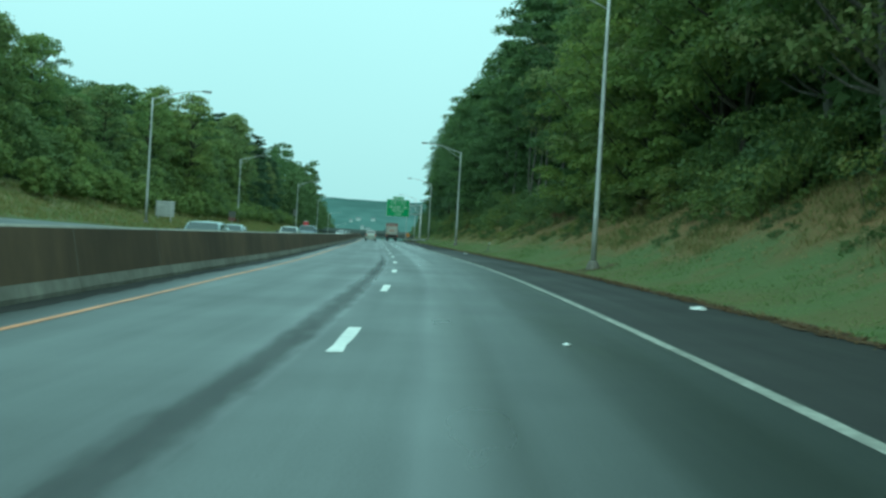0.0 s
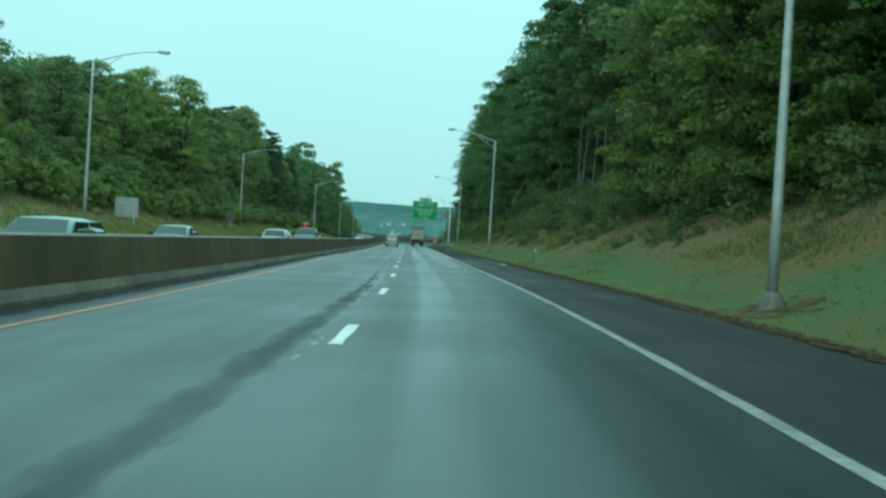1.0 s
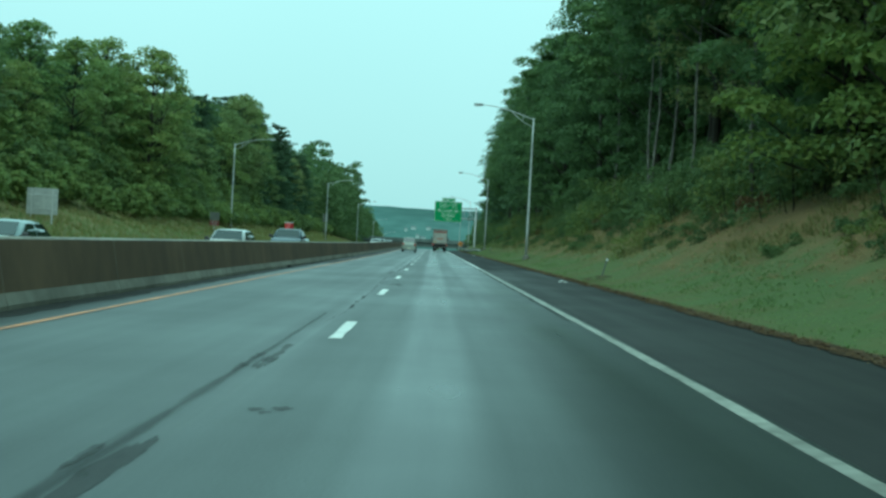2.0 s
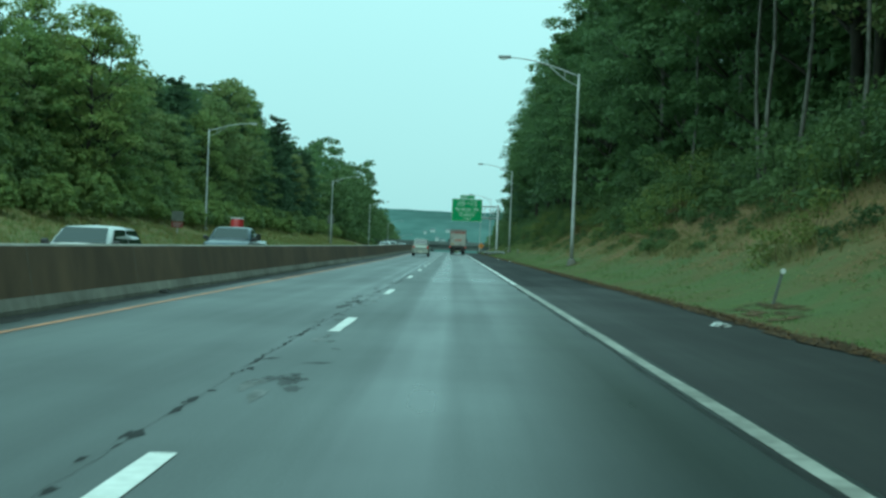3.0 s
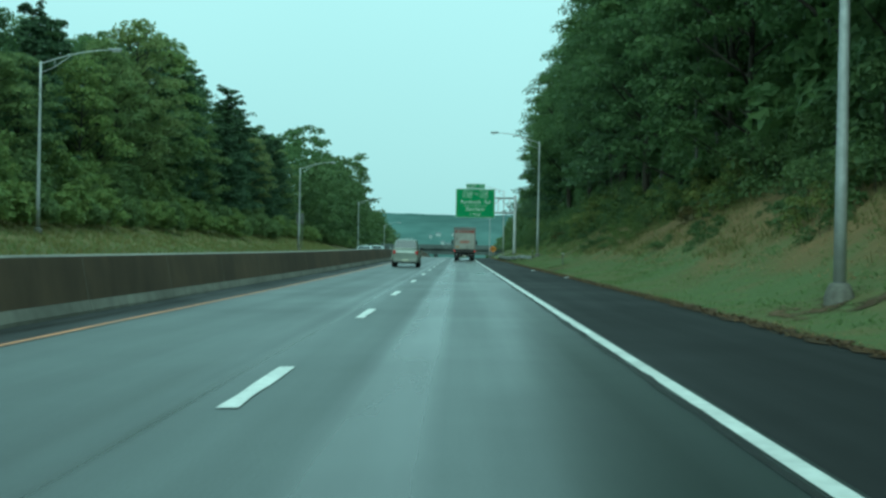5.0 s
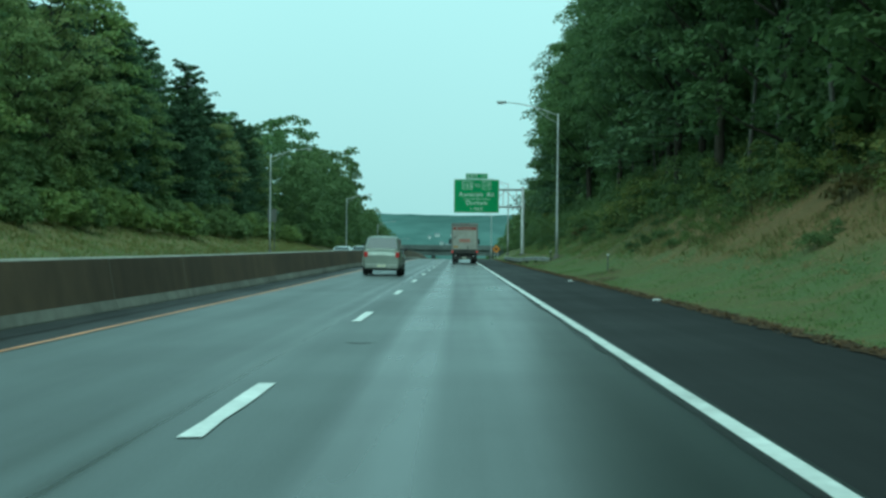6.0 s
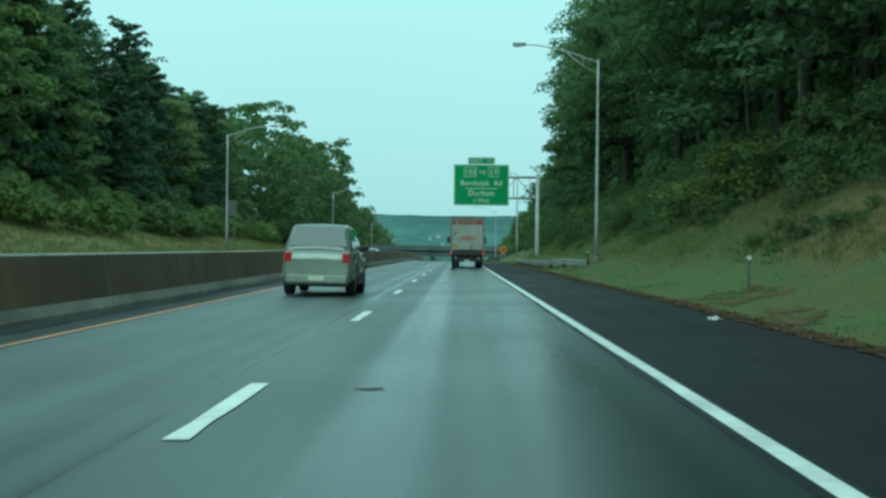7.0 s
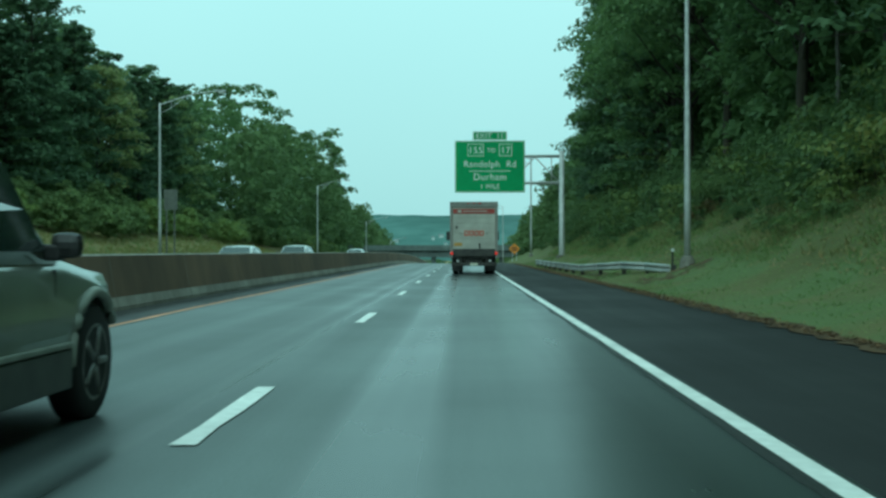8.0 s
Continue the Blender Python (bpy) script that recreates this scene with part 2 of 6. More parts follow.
M_FOOT = mat("lamp_footing_concrete", (0.20, 0.19, 0.16), (0.11, 0.10, 0.08), 9, 0.85, bump=0.4)
M_GREEN = mat("sign_green", (0.002, 0.275, 0.098), (0.002, 0.235, 0.082), 3, 0.75, bump=0.0, big=0.08, spec=0.15)
M_SIGNWHITE = mat("sign_white", (0.80, 0.80, 0.78), (0.70, 0.70, 0.68), 5, 0.5, bump=0.0, big=0.05)
M_BARK = mat("bark", (0.060, 0.050, 0.036), (0.028, 0.023, 0.017), 6, 0.9, bump=0.8, big=0.3, stretch=(1, 1, 0.25), spec=0.2)
M_PALEBARK = mat("pale_bark", (0.21, 0.195, 0.165), (0.10, 0.092, 0.076), 6, 0.85, bump=0.5, big=0.3, stretch=(1, 1, 0.4), spec=0.2)
M_LEAF = leaf_mat("leaves_green", [(0.092, 0.158, 0.054), (0.130, 0.208, 0.064), (0.185, 0.258, 0.072), (0.27, 0.305, 0.080)], 0.48)
M_LEAFDARK = leaf_mat("leaves_dark", [(0.078, 0.144, 0.062), (0.114, 0.198, 0.075), (0.162, 0.254, 0.087)], 0.5)
M_FARLEAF = leaf_mat("leaves_mid_green", [(0.082, 0.145, 0.060), (0.115, 0.185, 0.070), (0.155, 0.222, 0.080)], 0.45)
M_BUSH = leaf_mat("leaves_deep_green", [(0.055, 0.105, 0.042), (0.082, 0.145, 0.052), (0.12, 0.188, 0.060)], 0.4)
M_YELLOWLEAF = leaf_mat("leaves_turning_yellow", [(0.130, 0.208, 0.062), (0.182, 0.262, 0.070), (0.255, 0.302, 0.076), (0.36, 0.338, 0.080)], 0.5)
M_SHRUB = leaf_mat("leaves_yellow_green", [(0.080, 0.146, 0.050), (0.122, 0.188, 0.057), (0.180, 0.228, 0.064), (0.26, 0.24, 0.072)], 0.4)
M_NEEDLE = leaf_mat("pine_needles", [(0.060, 0.115, 0.064), (0.085, 0.155, 0.076), (0.115, 0.19, 0.082)], 0.42)
M_OLIVE = leaf_mat("leaves_olive", [(0.112, 0.182, 0.074), (0.158, 0.232, 0.085), (0.212, 0.268, 0.095), (0.245, 0.245, 0.105)], 0.45)
M_SUNLEAF = leaf_mat("leaves_bright", [(0.112, 0.202, 0.074), (0.158, 0.255, 0.085), (0.22, 0.298, 0.092), (0.28, 0.305, 0.095)], 0.45)
M_TALL = leaf_mat("olive_grass", [(0.19, 0.20, 0.075), (0.26, 0.235, 0.09), (0.32, 0.245, 0.105)], 0.45, 0.02)
M_BLADE = leaf_mat("grass_blades", [(0.150, 0.235, 0.088), (0.190, 0.275, 0.104), (0.26, 0.30, 0.122)], 0.5, 0.02)
M_FALLEN = leaf_mat("fallen_leaves", [(0.060, 0.036, 0.021), (0.105, 0.058, 0.029), (0.18, 0.096, 0.044), (0.09, 0.085, 0.038)], 0.1, 0.15)
M_WEED = leaf_mat("bank_weeds", [(0.17, 0.21, 0.080), (0.27, 0.235, 0.105), (0.37, 0.235, 0.120), (0.43, 0.250, 0.130)], 0.45, 0.02)
M_DRY = leaf_mat("dry_grass", [(0.36, 0.24, 0.125), (0.44, 0.29, 0.16), (0.31, 0.25, 0.12), (0.20, 0.24, 0.095)], 0.5, 0.02)
M_RED = leaf_mat("leaves_reddish", [(0.15, 0.07, 0.04), (0.16, 0.11, 0.045), (0.12, 0.14, 0.045)], 0.3)
# the lighter blue-green base colour carries the haze of distance
M_HILL = mat("haze_tinted_hill", (0.085, 0.165, 0.150), (0.060, 0.125, 0.115), 0.02, 1.0, bump=0.6, big=0.25, spec=0.0, depth=3)
# dark steel, its colour raised towards teal to imitate haze
M_BRIDGE = mat("hazed_steel_girder", (0.105, 0.135, 0.125), (0.075, 0.098, 0.092), 1.5, 0.7, bump=0.2, big=0.3)


def ground_mat():
    """Green verge, dry brown grass higher on the bank, leaf litter under the trees."""
    m = bpy.data.materials.new("verge_and_bank")
    m.use_nodes = True
    n, l = m.node_tree.nodes, m.node_tree.links
    b = n["Principled BSDF"]
    co, sep = n.new("ShaderNodeTexCoord"), n.new("ShaderNodeSeparateXYZ")
    l.new(co.outputs["Object"], sep.inputs[0])
    far = n.new("ShaderNodeTexNoise")
    far.inputs["Scale"].default_value, far.inputs["Detail"].default_value = 0.22, 5
    fine = n.new("ShaderNodeTexNoise")
    fine.inputs["Scale"].default_value, fine.inputs["Detail"].default_value = 2.6, 8
    for q in (far, fine):
        l.new(co.outputs["Object"], q.inputs["Vector"])

    def band(lo, hi, spread):
        a = n.new("ShaderNodeMath")
        a.operation = "MULTIPLY_ADD"
        a.inputs[1].default_value, a.inputs[2].default_value = spread, -0.5 * spread
        l.new(far.outputs["Fac"], a.inputs[0])
        c = n.new("ShaderNodeMath")
        c.operation = "ADD"
        l.new(sep.outputs[0], c.inputs[0])
        l.new(a.outputs[0], c.inputs[1])
        r = n.new("ShaderNodeMapRange")
        r.interpolation_type = "SMOOTHSTEP"
        r.inputs[1].default_value, r.inputs[2].default_value = lo, hi
        l.new(c.outputs[0], r.inputs[0])
        return r.outputs[0]

    def blend(fac, a, c):
        x = n.new("ShaderNodeMix")
        x.data_type = "RGBA"
        l.new(fac, x.inputs[0])
        for k, v in ((6, a), (7, c)):
            if isinstance(v, tuple):
                x.inputs[k].default_value = (*v, 1)
            else:
                l.new(v, x.inputs[k])
        return x.outputs[2]

    green = blend(fine.outputs["Fac"], (0.086, 0.128, 0.050), (0.124, 0.166, 0.067))
    mid = n.new("ShaderNodeTexNoise")
    mid.inputs["Scale"].default_value, mid.inputs["Detail"].default_value = 0.7, 6
    l.new(co.outputs["Object"], mid.inputs["Vector"])
    bald = n.new("ShaderNodeMapRange")
    bald.interpolation_type = "SMOOTHSTEP"
    bald.inputs[1].default_value, bald.inputs[2].default_value, bald.inputs[4].default_value = 0.48, 0.70, 0.72
    l.new(mid.outputs["Fac"], bald.inputs[0])
    green = blend(bald.outputs[0], green, (0.165, 0.132, 0.060))
    drier = n.new("ShaderNodeMapRange")
    drier.interpolation_type = "SMOOTHSTEP"
    drier.inputs[1].default_value, drier.inputs[2].default_value, drier.inputs[4].default_value = 0.40, 0.60, 0.85
    l.new(far.outputs["Fac"], drier.inputs[0])
    green = blend(drier.outputs[0], green, blend(fine.outputs["Fac"], (0.105, 0.108, 0.044), (0.150, 0.142, 0.060)))
    dry = blend(mid.outputs["Fac"], blend(fine.outputs["Fac"], (0.105, 0.098, 0.040), (0.17, 0.135, 0.058)), blend(fine.outputs["Fac"], (0.165, 0.106, 0.048), (0.36, 0.176, 0.086)))
    weedy = n.new("ShaderNodeMapRange")
    weedy.interpolation_type = "SMOOTHSTEP"
    weedy.inputs[1].default_value, weedy.inputs[2].default_value, weedy.inputs[4].default_value = 184, 208, 0.85
    l.new(sep.outputs[1], weedy.inputs[0])
    dry = blend(weedy.outputs[0], dry, blend(fine.outputs["Fac"], (0.052, 0.074, 0.027), (0.098, 0.120, 0.044)))
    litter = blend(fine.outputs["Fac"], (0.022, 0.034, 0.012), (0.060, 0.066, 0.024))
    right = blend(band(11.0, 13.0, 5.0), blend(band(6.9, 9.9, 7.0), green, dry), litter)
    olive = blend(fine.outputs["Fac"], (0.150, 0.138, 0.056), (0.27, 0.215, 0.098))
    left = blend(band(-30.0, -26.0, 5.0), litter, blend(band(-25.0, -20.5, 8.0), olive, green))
    side = n.new("ShaderNodeMath")
    side.operation = "GREATER_THAN"
    l.new(sep.outputs[0], side.inputs[0])
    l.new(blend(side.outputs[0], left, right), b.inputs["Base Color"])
    b.inputs["Roughness"].default_value = 0.95
    b.inputs["Specular IOR Level"].default_value = 0.15
    bp = n.new("ShaderNodeBump")
    bp.inputs["Strength"].default_value, bp.inputs["Distance"].default_value = 0.45, 0.03
    l.new(fine.outputs["Fac"], bp.inputs["Height"])
    l.new(bp.outputs[0], b.inputs["Normal"])
    return m


M_GROUND = ground_mat()


# ---- the lie of the land: u metres across from the right lane's middle, y along the road ----
def bend(y):
    return -((62 - y) ** 2) / 1908 if y < 62 else 0.0


def crest(y):
    if y < 285:
        return 0.0
    return -((y - 285) ** 2) / 7600 if y < 430 else -2.766 - 0.038 * (min(y, 800) - 430)


def between(v, table):
    for (a, p), (b, q) in zip(table, table[1:]):
        if v <= b:
            return p + (q - p) * max(0.0, (v - a) / (b - a))
    return table[-1][1]


SLOPE = 0.017
TILT = [(13, 0.032), (29, 0.017), (110, 0.017), (150, 0.0145), (170, 0.0115), (195, 0.0), (212, -0.009), (300, -0.011)]
RIGHT = [(4.7, 0.08), (5.5, 0.15), (6.5, 0.35), (8.0, 0.95), (10.0, 2.15), (12.0, 3.5), (15.0, 5.2), (18.0, 6.7), (26.0, 9.6), (60.0, 15.0), (300.0, 22.0), (3000, 30.0)]
LEFT = [(7.6, 0.0), (19.5, 0.25), (21.0, 0.55), (24.0, 1.5), (28.0, 3.1), (34.0, 4.6), (60.0, 9.0), (300.0, 20.0), (3000, 28.0)]


def tilt(u, y):
    """The cross fall, which turns over along the median beyond the bend."""
    return between(y, TILT) if u < 0 else SLOPE


def land(u, y):
    if u > 4.7:
        z = between(u, RIGHT)
        if u > 9:
            fade = min(1.0, max(0.0, (y - 330) / 150))
            z = z * (1 - 0.65 * fade)
    elif u >= -6.95:
        z = tilt(u, y) * u
    else:
        z = between(-u, LEFT)
        lift = min(1.0, max(0.0, (110 - y) / 60))
        z += 0.62 * lift * min(1.0, max(0.0, (-u - 12.5) / 7.0))
        z -= 0.30 * min(1.0, max(0.0, (150 - y) / 60)) * min(1.0, max(0.0, (19.4 + u) / 7.0))
        fade = min(1.0, max(0.0, (y - 420) / 150))
        if u < -21:
            z *= 1 - 0.6 * fade
    return z + crest(y)


def at(u, y, up=0.0):
    return Vector((u + bend(y), y, land(u, y) + up))


def rough(u, y):
    """Humps of the ground off the road."""
    if -20 < u < 4.7:
        return 0.0
    z = 0.10 * noise.noise((u * 0.5, y * 0.35, 0)) * min(1, max(0, (u - 7.0) / 2.0 if u > 0 else (-u - 20) / 2.0))
    return z + 0.5 * noise.noise((u * 0.12, y * 0.07, 5)) * min(1, max(0, (u - 9) / 5 if u > 0 else (-u - 24) / 5))


def part(name, bm, material, parent=None, label=""):
    """Links a bmesh as one mesh object under a thing or part."""
    me = bpy.data.meshes.new(name)
    bm.to_mesh(me)
    bm.free()
    for m in (material if isinstance(material, (list, tuple)) else [material]):
        me.materials.append(m)
    ob = new(name, me)
    ob.parent = parent
    if label:
        ob["label"] = label
    return ob


def arrays(name, verts, faces, material, parent=None, label="", smooth=False):
    me = bpy.data.meshes.new(name)
    me.from_pydata([tuple(v) for v in verts], [], [tuple(f) for f in faces])
    me.materials.append(material)
    if smooth:
        me.shade_smooth()
    ob = new(name, me)
    ob.parent = parent
    if label:
        ob["label"] = label
    return ob


def thing(name, label, category, group="", kind="", m=None):
    ob = new(name)
    ob.empty_display_size = 0.2
    if m is not None:
        ob.matrix_world = m
    return tagged(ob, label, category, group, kind)


def box(bm, x0, x1, y0, y1, z0, z1, bevel=0.0, mi=0):
    r = bmesh.ops.create_cube(bm, size=1)
    for v in r["verts"]:
        v.co = Vector((x0 + (v.co.x + 0.5) * (x1 - x0), y0 + (v.co.y + 0.5) * (y1 - y0), z0 + (v.co.z + 0.5) * (z1 - z0)))
    fs = {f for v in r["verts"] for f in v.link_faces}
    for f in fs:
        f.material_index = mi
    if bevel:
        es = {e for v in r["verts"] for e in v.link_edges}
        bmesh.ops.bevel(bm, geom=list(es), offset=bevel, segments=2, affect="EDGES", profile=0.6)
    return bm


def cube(x0, x1, y0, y1, z0, z1, bevel=0.0):
    return box(bmesh.new(), x0, x1, y0, y1, z0, z1, bevel)


def tube(bm, points, radii, sides=8, cap=True):
    """A tapered tube along points."""
    rings = []
    pts = [Vector(p) for p in points]
    for i, p in enumerate(pts):
        d = (pts[min(i + 1, len(pts) - 1)] - pts[max(i - 1, 0)]).normalized()
        a = d.orthogonal().normalized() if abs(d.z) < 0.9 else d.cross(Vector((0, 1, 0))).normalized()
        b = d.cross(a)
        rings.append([bm.verts.new(p + (a * math.cos(2 * math.pi * k / sides) + b * math.sin(2 * math.pi * k / sides)) * radii[i]) for k in range(sides)])
    for r, s in zip(rings, rings[1:]):
        for k in range(sides):
            bm.faces.new((r[k], r[(k + 1) % sides], s[(k + 1) % sides], s[k]))
    if cap:
        bm.faces.new(rings[0][::-1])
        bm.faces.new(rings[-1])
    bmesh.ops.recalc_face_normals(bm, faces=bm.faces[:])
    for f in bm.faces:
        f.smooth = len(f.verts) == 4
    return bm


def strip(name, us, ys, material, parent=None, up=0.0, label="", jag=0.0, shift=()):
    """A sheet that follows the land, with metres across and along as its UV."""
    rng = random.Random(name + str(us[0]))
    verts, uvs, faces = [], [], []
    for y in ys:
        for i, u in enumerate(us):
            v = u + (rng.uniform(-jag, jag) if i in (0, len(us) - 1) else 0) + (between(y, shift) if shift else 0)
            verts.append(at(v, y, up + rough(v, y)))
            uvs.append((v, y))
    w = len(us)
    for j in range(len(ys) - 1):
        for i in range(w - 1):
            a = j * w + i
            faces.append((a, a + 1, a + w + 1, a + w))
    ob = arrays(name, verts, faces, material, parent, label, True)
    layer = ob.data.uv_layers.new(name="UVMap")
    for loop in ob.data.loops:
        layer.data[loop.index].uv = uvs[loop.vertex_index]
    return ob


def steps(a, b, n):
    return [a + (b - a) * i / n for i in range(n + 1)]


# ---- ground, one sheet to the horizon ----
g_us = [-3000, -1500, -700, -300, -120, -60, -45, -38, -34, -31, -28, -26, -24, -22.5, -21, -20.2, -19.4, -13, -7.7, -7.2, -6.9, -4, 0, 4.4, 4.7, 5.1, 5.5, 6.0, 6.5, 7, 8, 9, 10, 11, 12.5, 14, 16, 18, 22, 26, 40, 60, 120, 300, 700, 1500, 3000]
g_ys = [-400, -200] + steps(-100, 300, 200) + steps(306, 600, 50) + [640, 700, 800, 1000, 1300, 1700, 2200, 3000, 4200]
verts, faces = [], []
for y in g_ys:
    for u in g_us:
        p = at(u, y)
        if -19.9 < u < 4.5:
            p.z -= 0.25
        elif abs(u) < 60:
            p.z += rough(u, y)
        verts.append(p)
W = len(g_us)
for j in range(len(g_ys) - 1):
    for i in range(W - 1):
        a = j * W + i
        faces.append((a, a + 1, a + W + 1, a + W))
g_z = [v.z for v in verts]
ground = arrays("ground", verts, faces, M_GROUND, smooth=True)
tagged(ground, "green grass verge rising to leafy forest banks", "ground", kind="structure")

# ---- pavement ----
ys_old, ys_new, ys_far = steps(-90, 107, 100), steps(107, 300, 90), steps(300, 700, 100)
road = thing("road", "wet grey asphalt lanes with pale wheel tracks", "road", kind="structure")
strip("old_lanes", [-5.75, -3.7, -1.83, 0, 1.95], ys_old, M_OLD, road, 0.004, "older patched wet asphalt")
strip("new_lanes", [-5.75, -3.7, -1.83, 0, 1.95], ys_new + ys_far[1:], M_ROAD, road, 0.0)
strip("median_shoulder", [-7.1, -6.5, -5.75], ys_old, M_OLD, road, 0.0)
strip("new_median_shoulder", [-7.1, -6.5, -5.75], ys_new + ys_far[1:], M_OLDSHOULDER, road, 0.0, "darker strip beside the barrier")
shoulder = thing("right_shoulder", "very dark wet asphalt hard shoulder beside the grass", "shoulder", kind="structure")
strip("old_shoulder", [1.95, 3.2, 4.4, 4.75], steps(-90, 106, 120), M_OLDSHOULDER, shoulder, 0.0, "older dark grey shoulder")
strip("new_shoulder", [1.95, 3.2, 4.4, 4.75], steps(106, 300, 136) + ys_far[1:], M_SHOULDER, shoulder, 0.0, "newly laid black shoulder")
strip("dirt_edge", [4.60, 4.78, 4.96], steps(-20, 300, 1000), M_DIRT, None, 0.018, jag=0.14)
tagged(bpy.data.objects["dirt_edge"], "muddy brown strip along the shoulder", "dirt", kind="structure")
for u0, u1, y0, y1 in ((4.9, 6.3, 89.5, 93.6), (4.9, 6.0, 180.5, 184.5), (5.0, 6.9, 186.5, 190.5), (5.3, 7.2, 134.6, 137.4), (5.2, 6.9, 44.6, 47.4), (5.6, 8.0, 223.5, 227.5), (5.0, 6.2, 232, 262)):
    tagged(strip("bare_soil", sorted(steps(u0, u1, 8) + [5.5, 6.5]) if u0 < 5.5 and u1 > 6.5 else steps(u0, u1, 10), steps(y0, y1, 24), M_SOIL, None, 0.02, jag=0.15), "patch of bare wet brown soil among the grass", "soil", kind="structure")
far_road = tagged(strip("opposite_road", [-19.8, -17, -12, -7.6], ys_old + ys_new[1:] + ys_far[1:], M_OLD, None, 0.004), "pale wet asphalt of the opposite carriageway", "road", kind="structure")

# ---- painted lines ----
marking = thing("road_marking", "white and yellow painted lane lines", "marking", kind="structure")
strip("edge_line", [1.76, 1.90], steps(-60, 107, 92), M_WORN, marking, 0.009, "worn dull white edge line", jag=0.012)
strip("edge_line", [1.76, 1.905], steps(107, 420, 112), M_WHITE, marking, 0.006, "fresh white edge line")
strip("yellow_line", [-5.76, -5.64], steps(-60, 420, 240), M_YELLOW, marking, 0.010, "thin yellow line by the barrier", 0.008, [(15, 0.06), (45, -0.12), (115, -0.12), (150, 0.0), (420, 0.0)])
strip("far_yellow_line", [-8.9, -8.78], steps(-60, 300, 120), M_YELLOW, marking, 0.010)
dash_starts = [12.3 + 12.19 * k for k in range(-4, 8)] + [111.9, 124.5, 136.0] + [146.05 + 12.192 * k for k in range(0, 22)]
for y0 in dash_starts:
    strip("lane_dash", [-1.91, -1.75], steps(y0, y0 + 3.05, 4), M_WHITE, marking, 0.011, jag=0.012)

# ---- wear of the old pavement: tar strip, broken joint, dirt along the barrier ----
wear = thing("pavement_wear", "dark tar strip and broken cracks along the lane joint", "road damage", kind="structure")
tar = strip("tar_strip", [-2.86, -2.42, -1.98], steps(-40, 66, 160), M_STRIP, wear, 0.007, "dark tar strip beside the lane dashes", jag=0.035)
for loop in tar.data.uv_layers["UVMap"].data:
    # the strip narrows to a point towards its end
    u, y = loop.uv
    if y > 48:
        loop.uv = (-2.40 + (u + 2.40) * (1 + (y - 48) * 0.4), y)
strip("seam", [1.655, 1.70, 1.75], steps(66, 300, 200), M_SEAM, wear, 0.007, "thin dark seam inside the edge line", jag=0.03)
strip("barrier_dirt", [-6.89, -6.66, -6.42], steps(-60, 300, 700), M_WASH, wear, 0.006, "wet dirt at the barrier's foot", jag=0.06)
strip("cross_joint", [-5.6, -3.7, -1.9, 0, 1.7], [119.6, 119.72], M_BLOT, wear, 0.008)
strip("cross_joint", [-1.85, -1.3, -0.75], [99.28, 99.40], M_BLOT, wear, 0.008)


def blot(u, y, w, ln, rng, material, name, low=0.82):
    """One ragged flat patch of tar or broken surface."""
    n = 22
    pts = []
    for k in range(n):
        a, r = 2 * math.pi * k / n, rng.uniform(low, 1.1)
        pts.append(at(u + w * r * math.cos(a) + 0.25 * w * math.sin(2 * a), y + ln * r * math.sin(a), 0.0062 + rng.uniform(0, 0.0012)))
    bm = bmesh.new()
    bm.faces.new([bm.verts.new(p) for p in pts])
    ob = part(name, bm, material, wear)
    layer = ob.data.uv_layers.new(name="UVMap")
    for loop in ob.data.loops:
        layer.data[loop.index].uv = ob.data.vertices[loop.vertex_index].co.xy
    return ob


# where the worn joint runs between the lanes
JOINT = [(40, -2.36), (60, -2.36), (66, -2.12), (76, -2.15), (86, -2.21), (90, -2.15), (94, -2.10), (98, -2.15), (102, -2.02), (106, -1.95), (118, -1.98)]
rng = random.Random(5)
verts, faces = [], []
for k, y in enumerate(steps(64, 118, 540)):
    # an open joint beside the dashes, jagged and now and then closed
    c = between(y, JOINT) + 0.05 * noise.noise((y * 0.35, 1, 0)) + 0.035 * noise.noise((y * 2.7, 2, 0))
    w = max(0.0015, 0.10 * noise.noise((y * 0.8, 3, 0)) + 0.08 * noise.noise((y * 3.1, 4, 0)) - 0.008)
    verts += [at(c - w * rng.uniform(0.4, 1.2), y, 0.008), at(c + w * rng.uniform(0.4, 1.2), y, 0.008)]
    if k:
        faces.append((2 * k - 2, 2 * k - 1, 2 * k + 1, 2 * k))
arrays("open_joint", verts, faces, M_GAP, wear, "open dark joint in the old asphalt")
for k in range(9):
    # short cracks that run off across the lane
    y, c, ln = rng.uniform(66, 117), -2.09 + rng.uniform(-0.05, 0.05), rng.choice((-1, 1)) * rng.uniform(0.10, 0.30)
    verts, faces = [], []
    for j in range(7):
        u, q, w = c + ln * j / 6, y + rng.uniform(-0.06, 0.06), rng.uniform(0.015, 0.06) * (1 - j / 7)
        verts += [at(u, q - w, 0.0084), at(u, q + w, 0.0084)]
        if j:
            faces.append((2 * j - 2, 2 * j - 1, 2 * j + 1, 2 * j))
    arrays("side_crack", verts, faces, M_GAP, wear)
def broken(u, y, w, ln, count, material, name):
    """A breaking-up patch: ragged pieces of it scattered thickly about one spot."""
    for k in range(count):
        a, d, big = rng.uniform(0, 6.28), math.sqrt(rng.uniform(0, 1)), rng.uniform(0.22, 0.55)
        blot(u + w * 0.8 * d * math.cos(a), y + ln * 0.8 * d * math.sin(a), w * big, ln * big * 0.8, rng, material, name, 0.5)


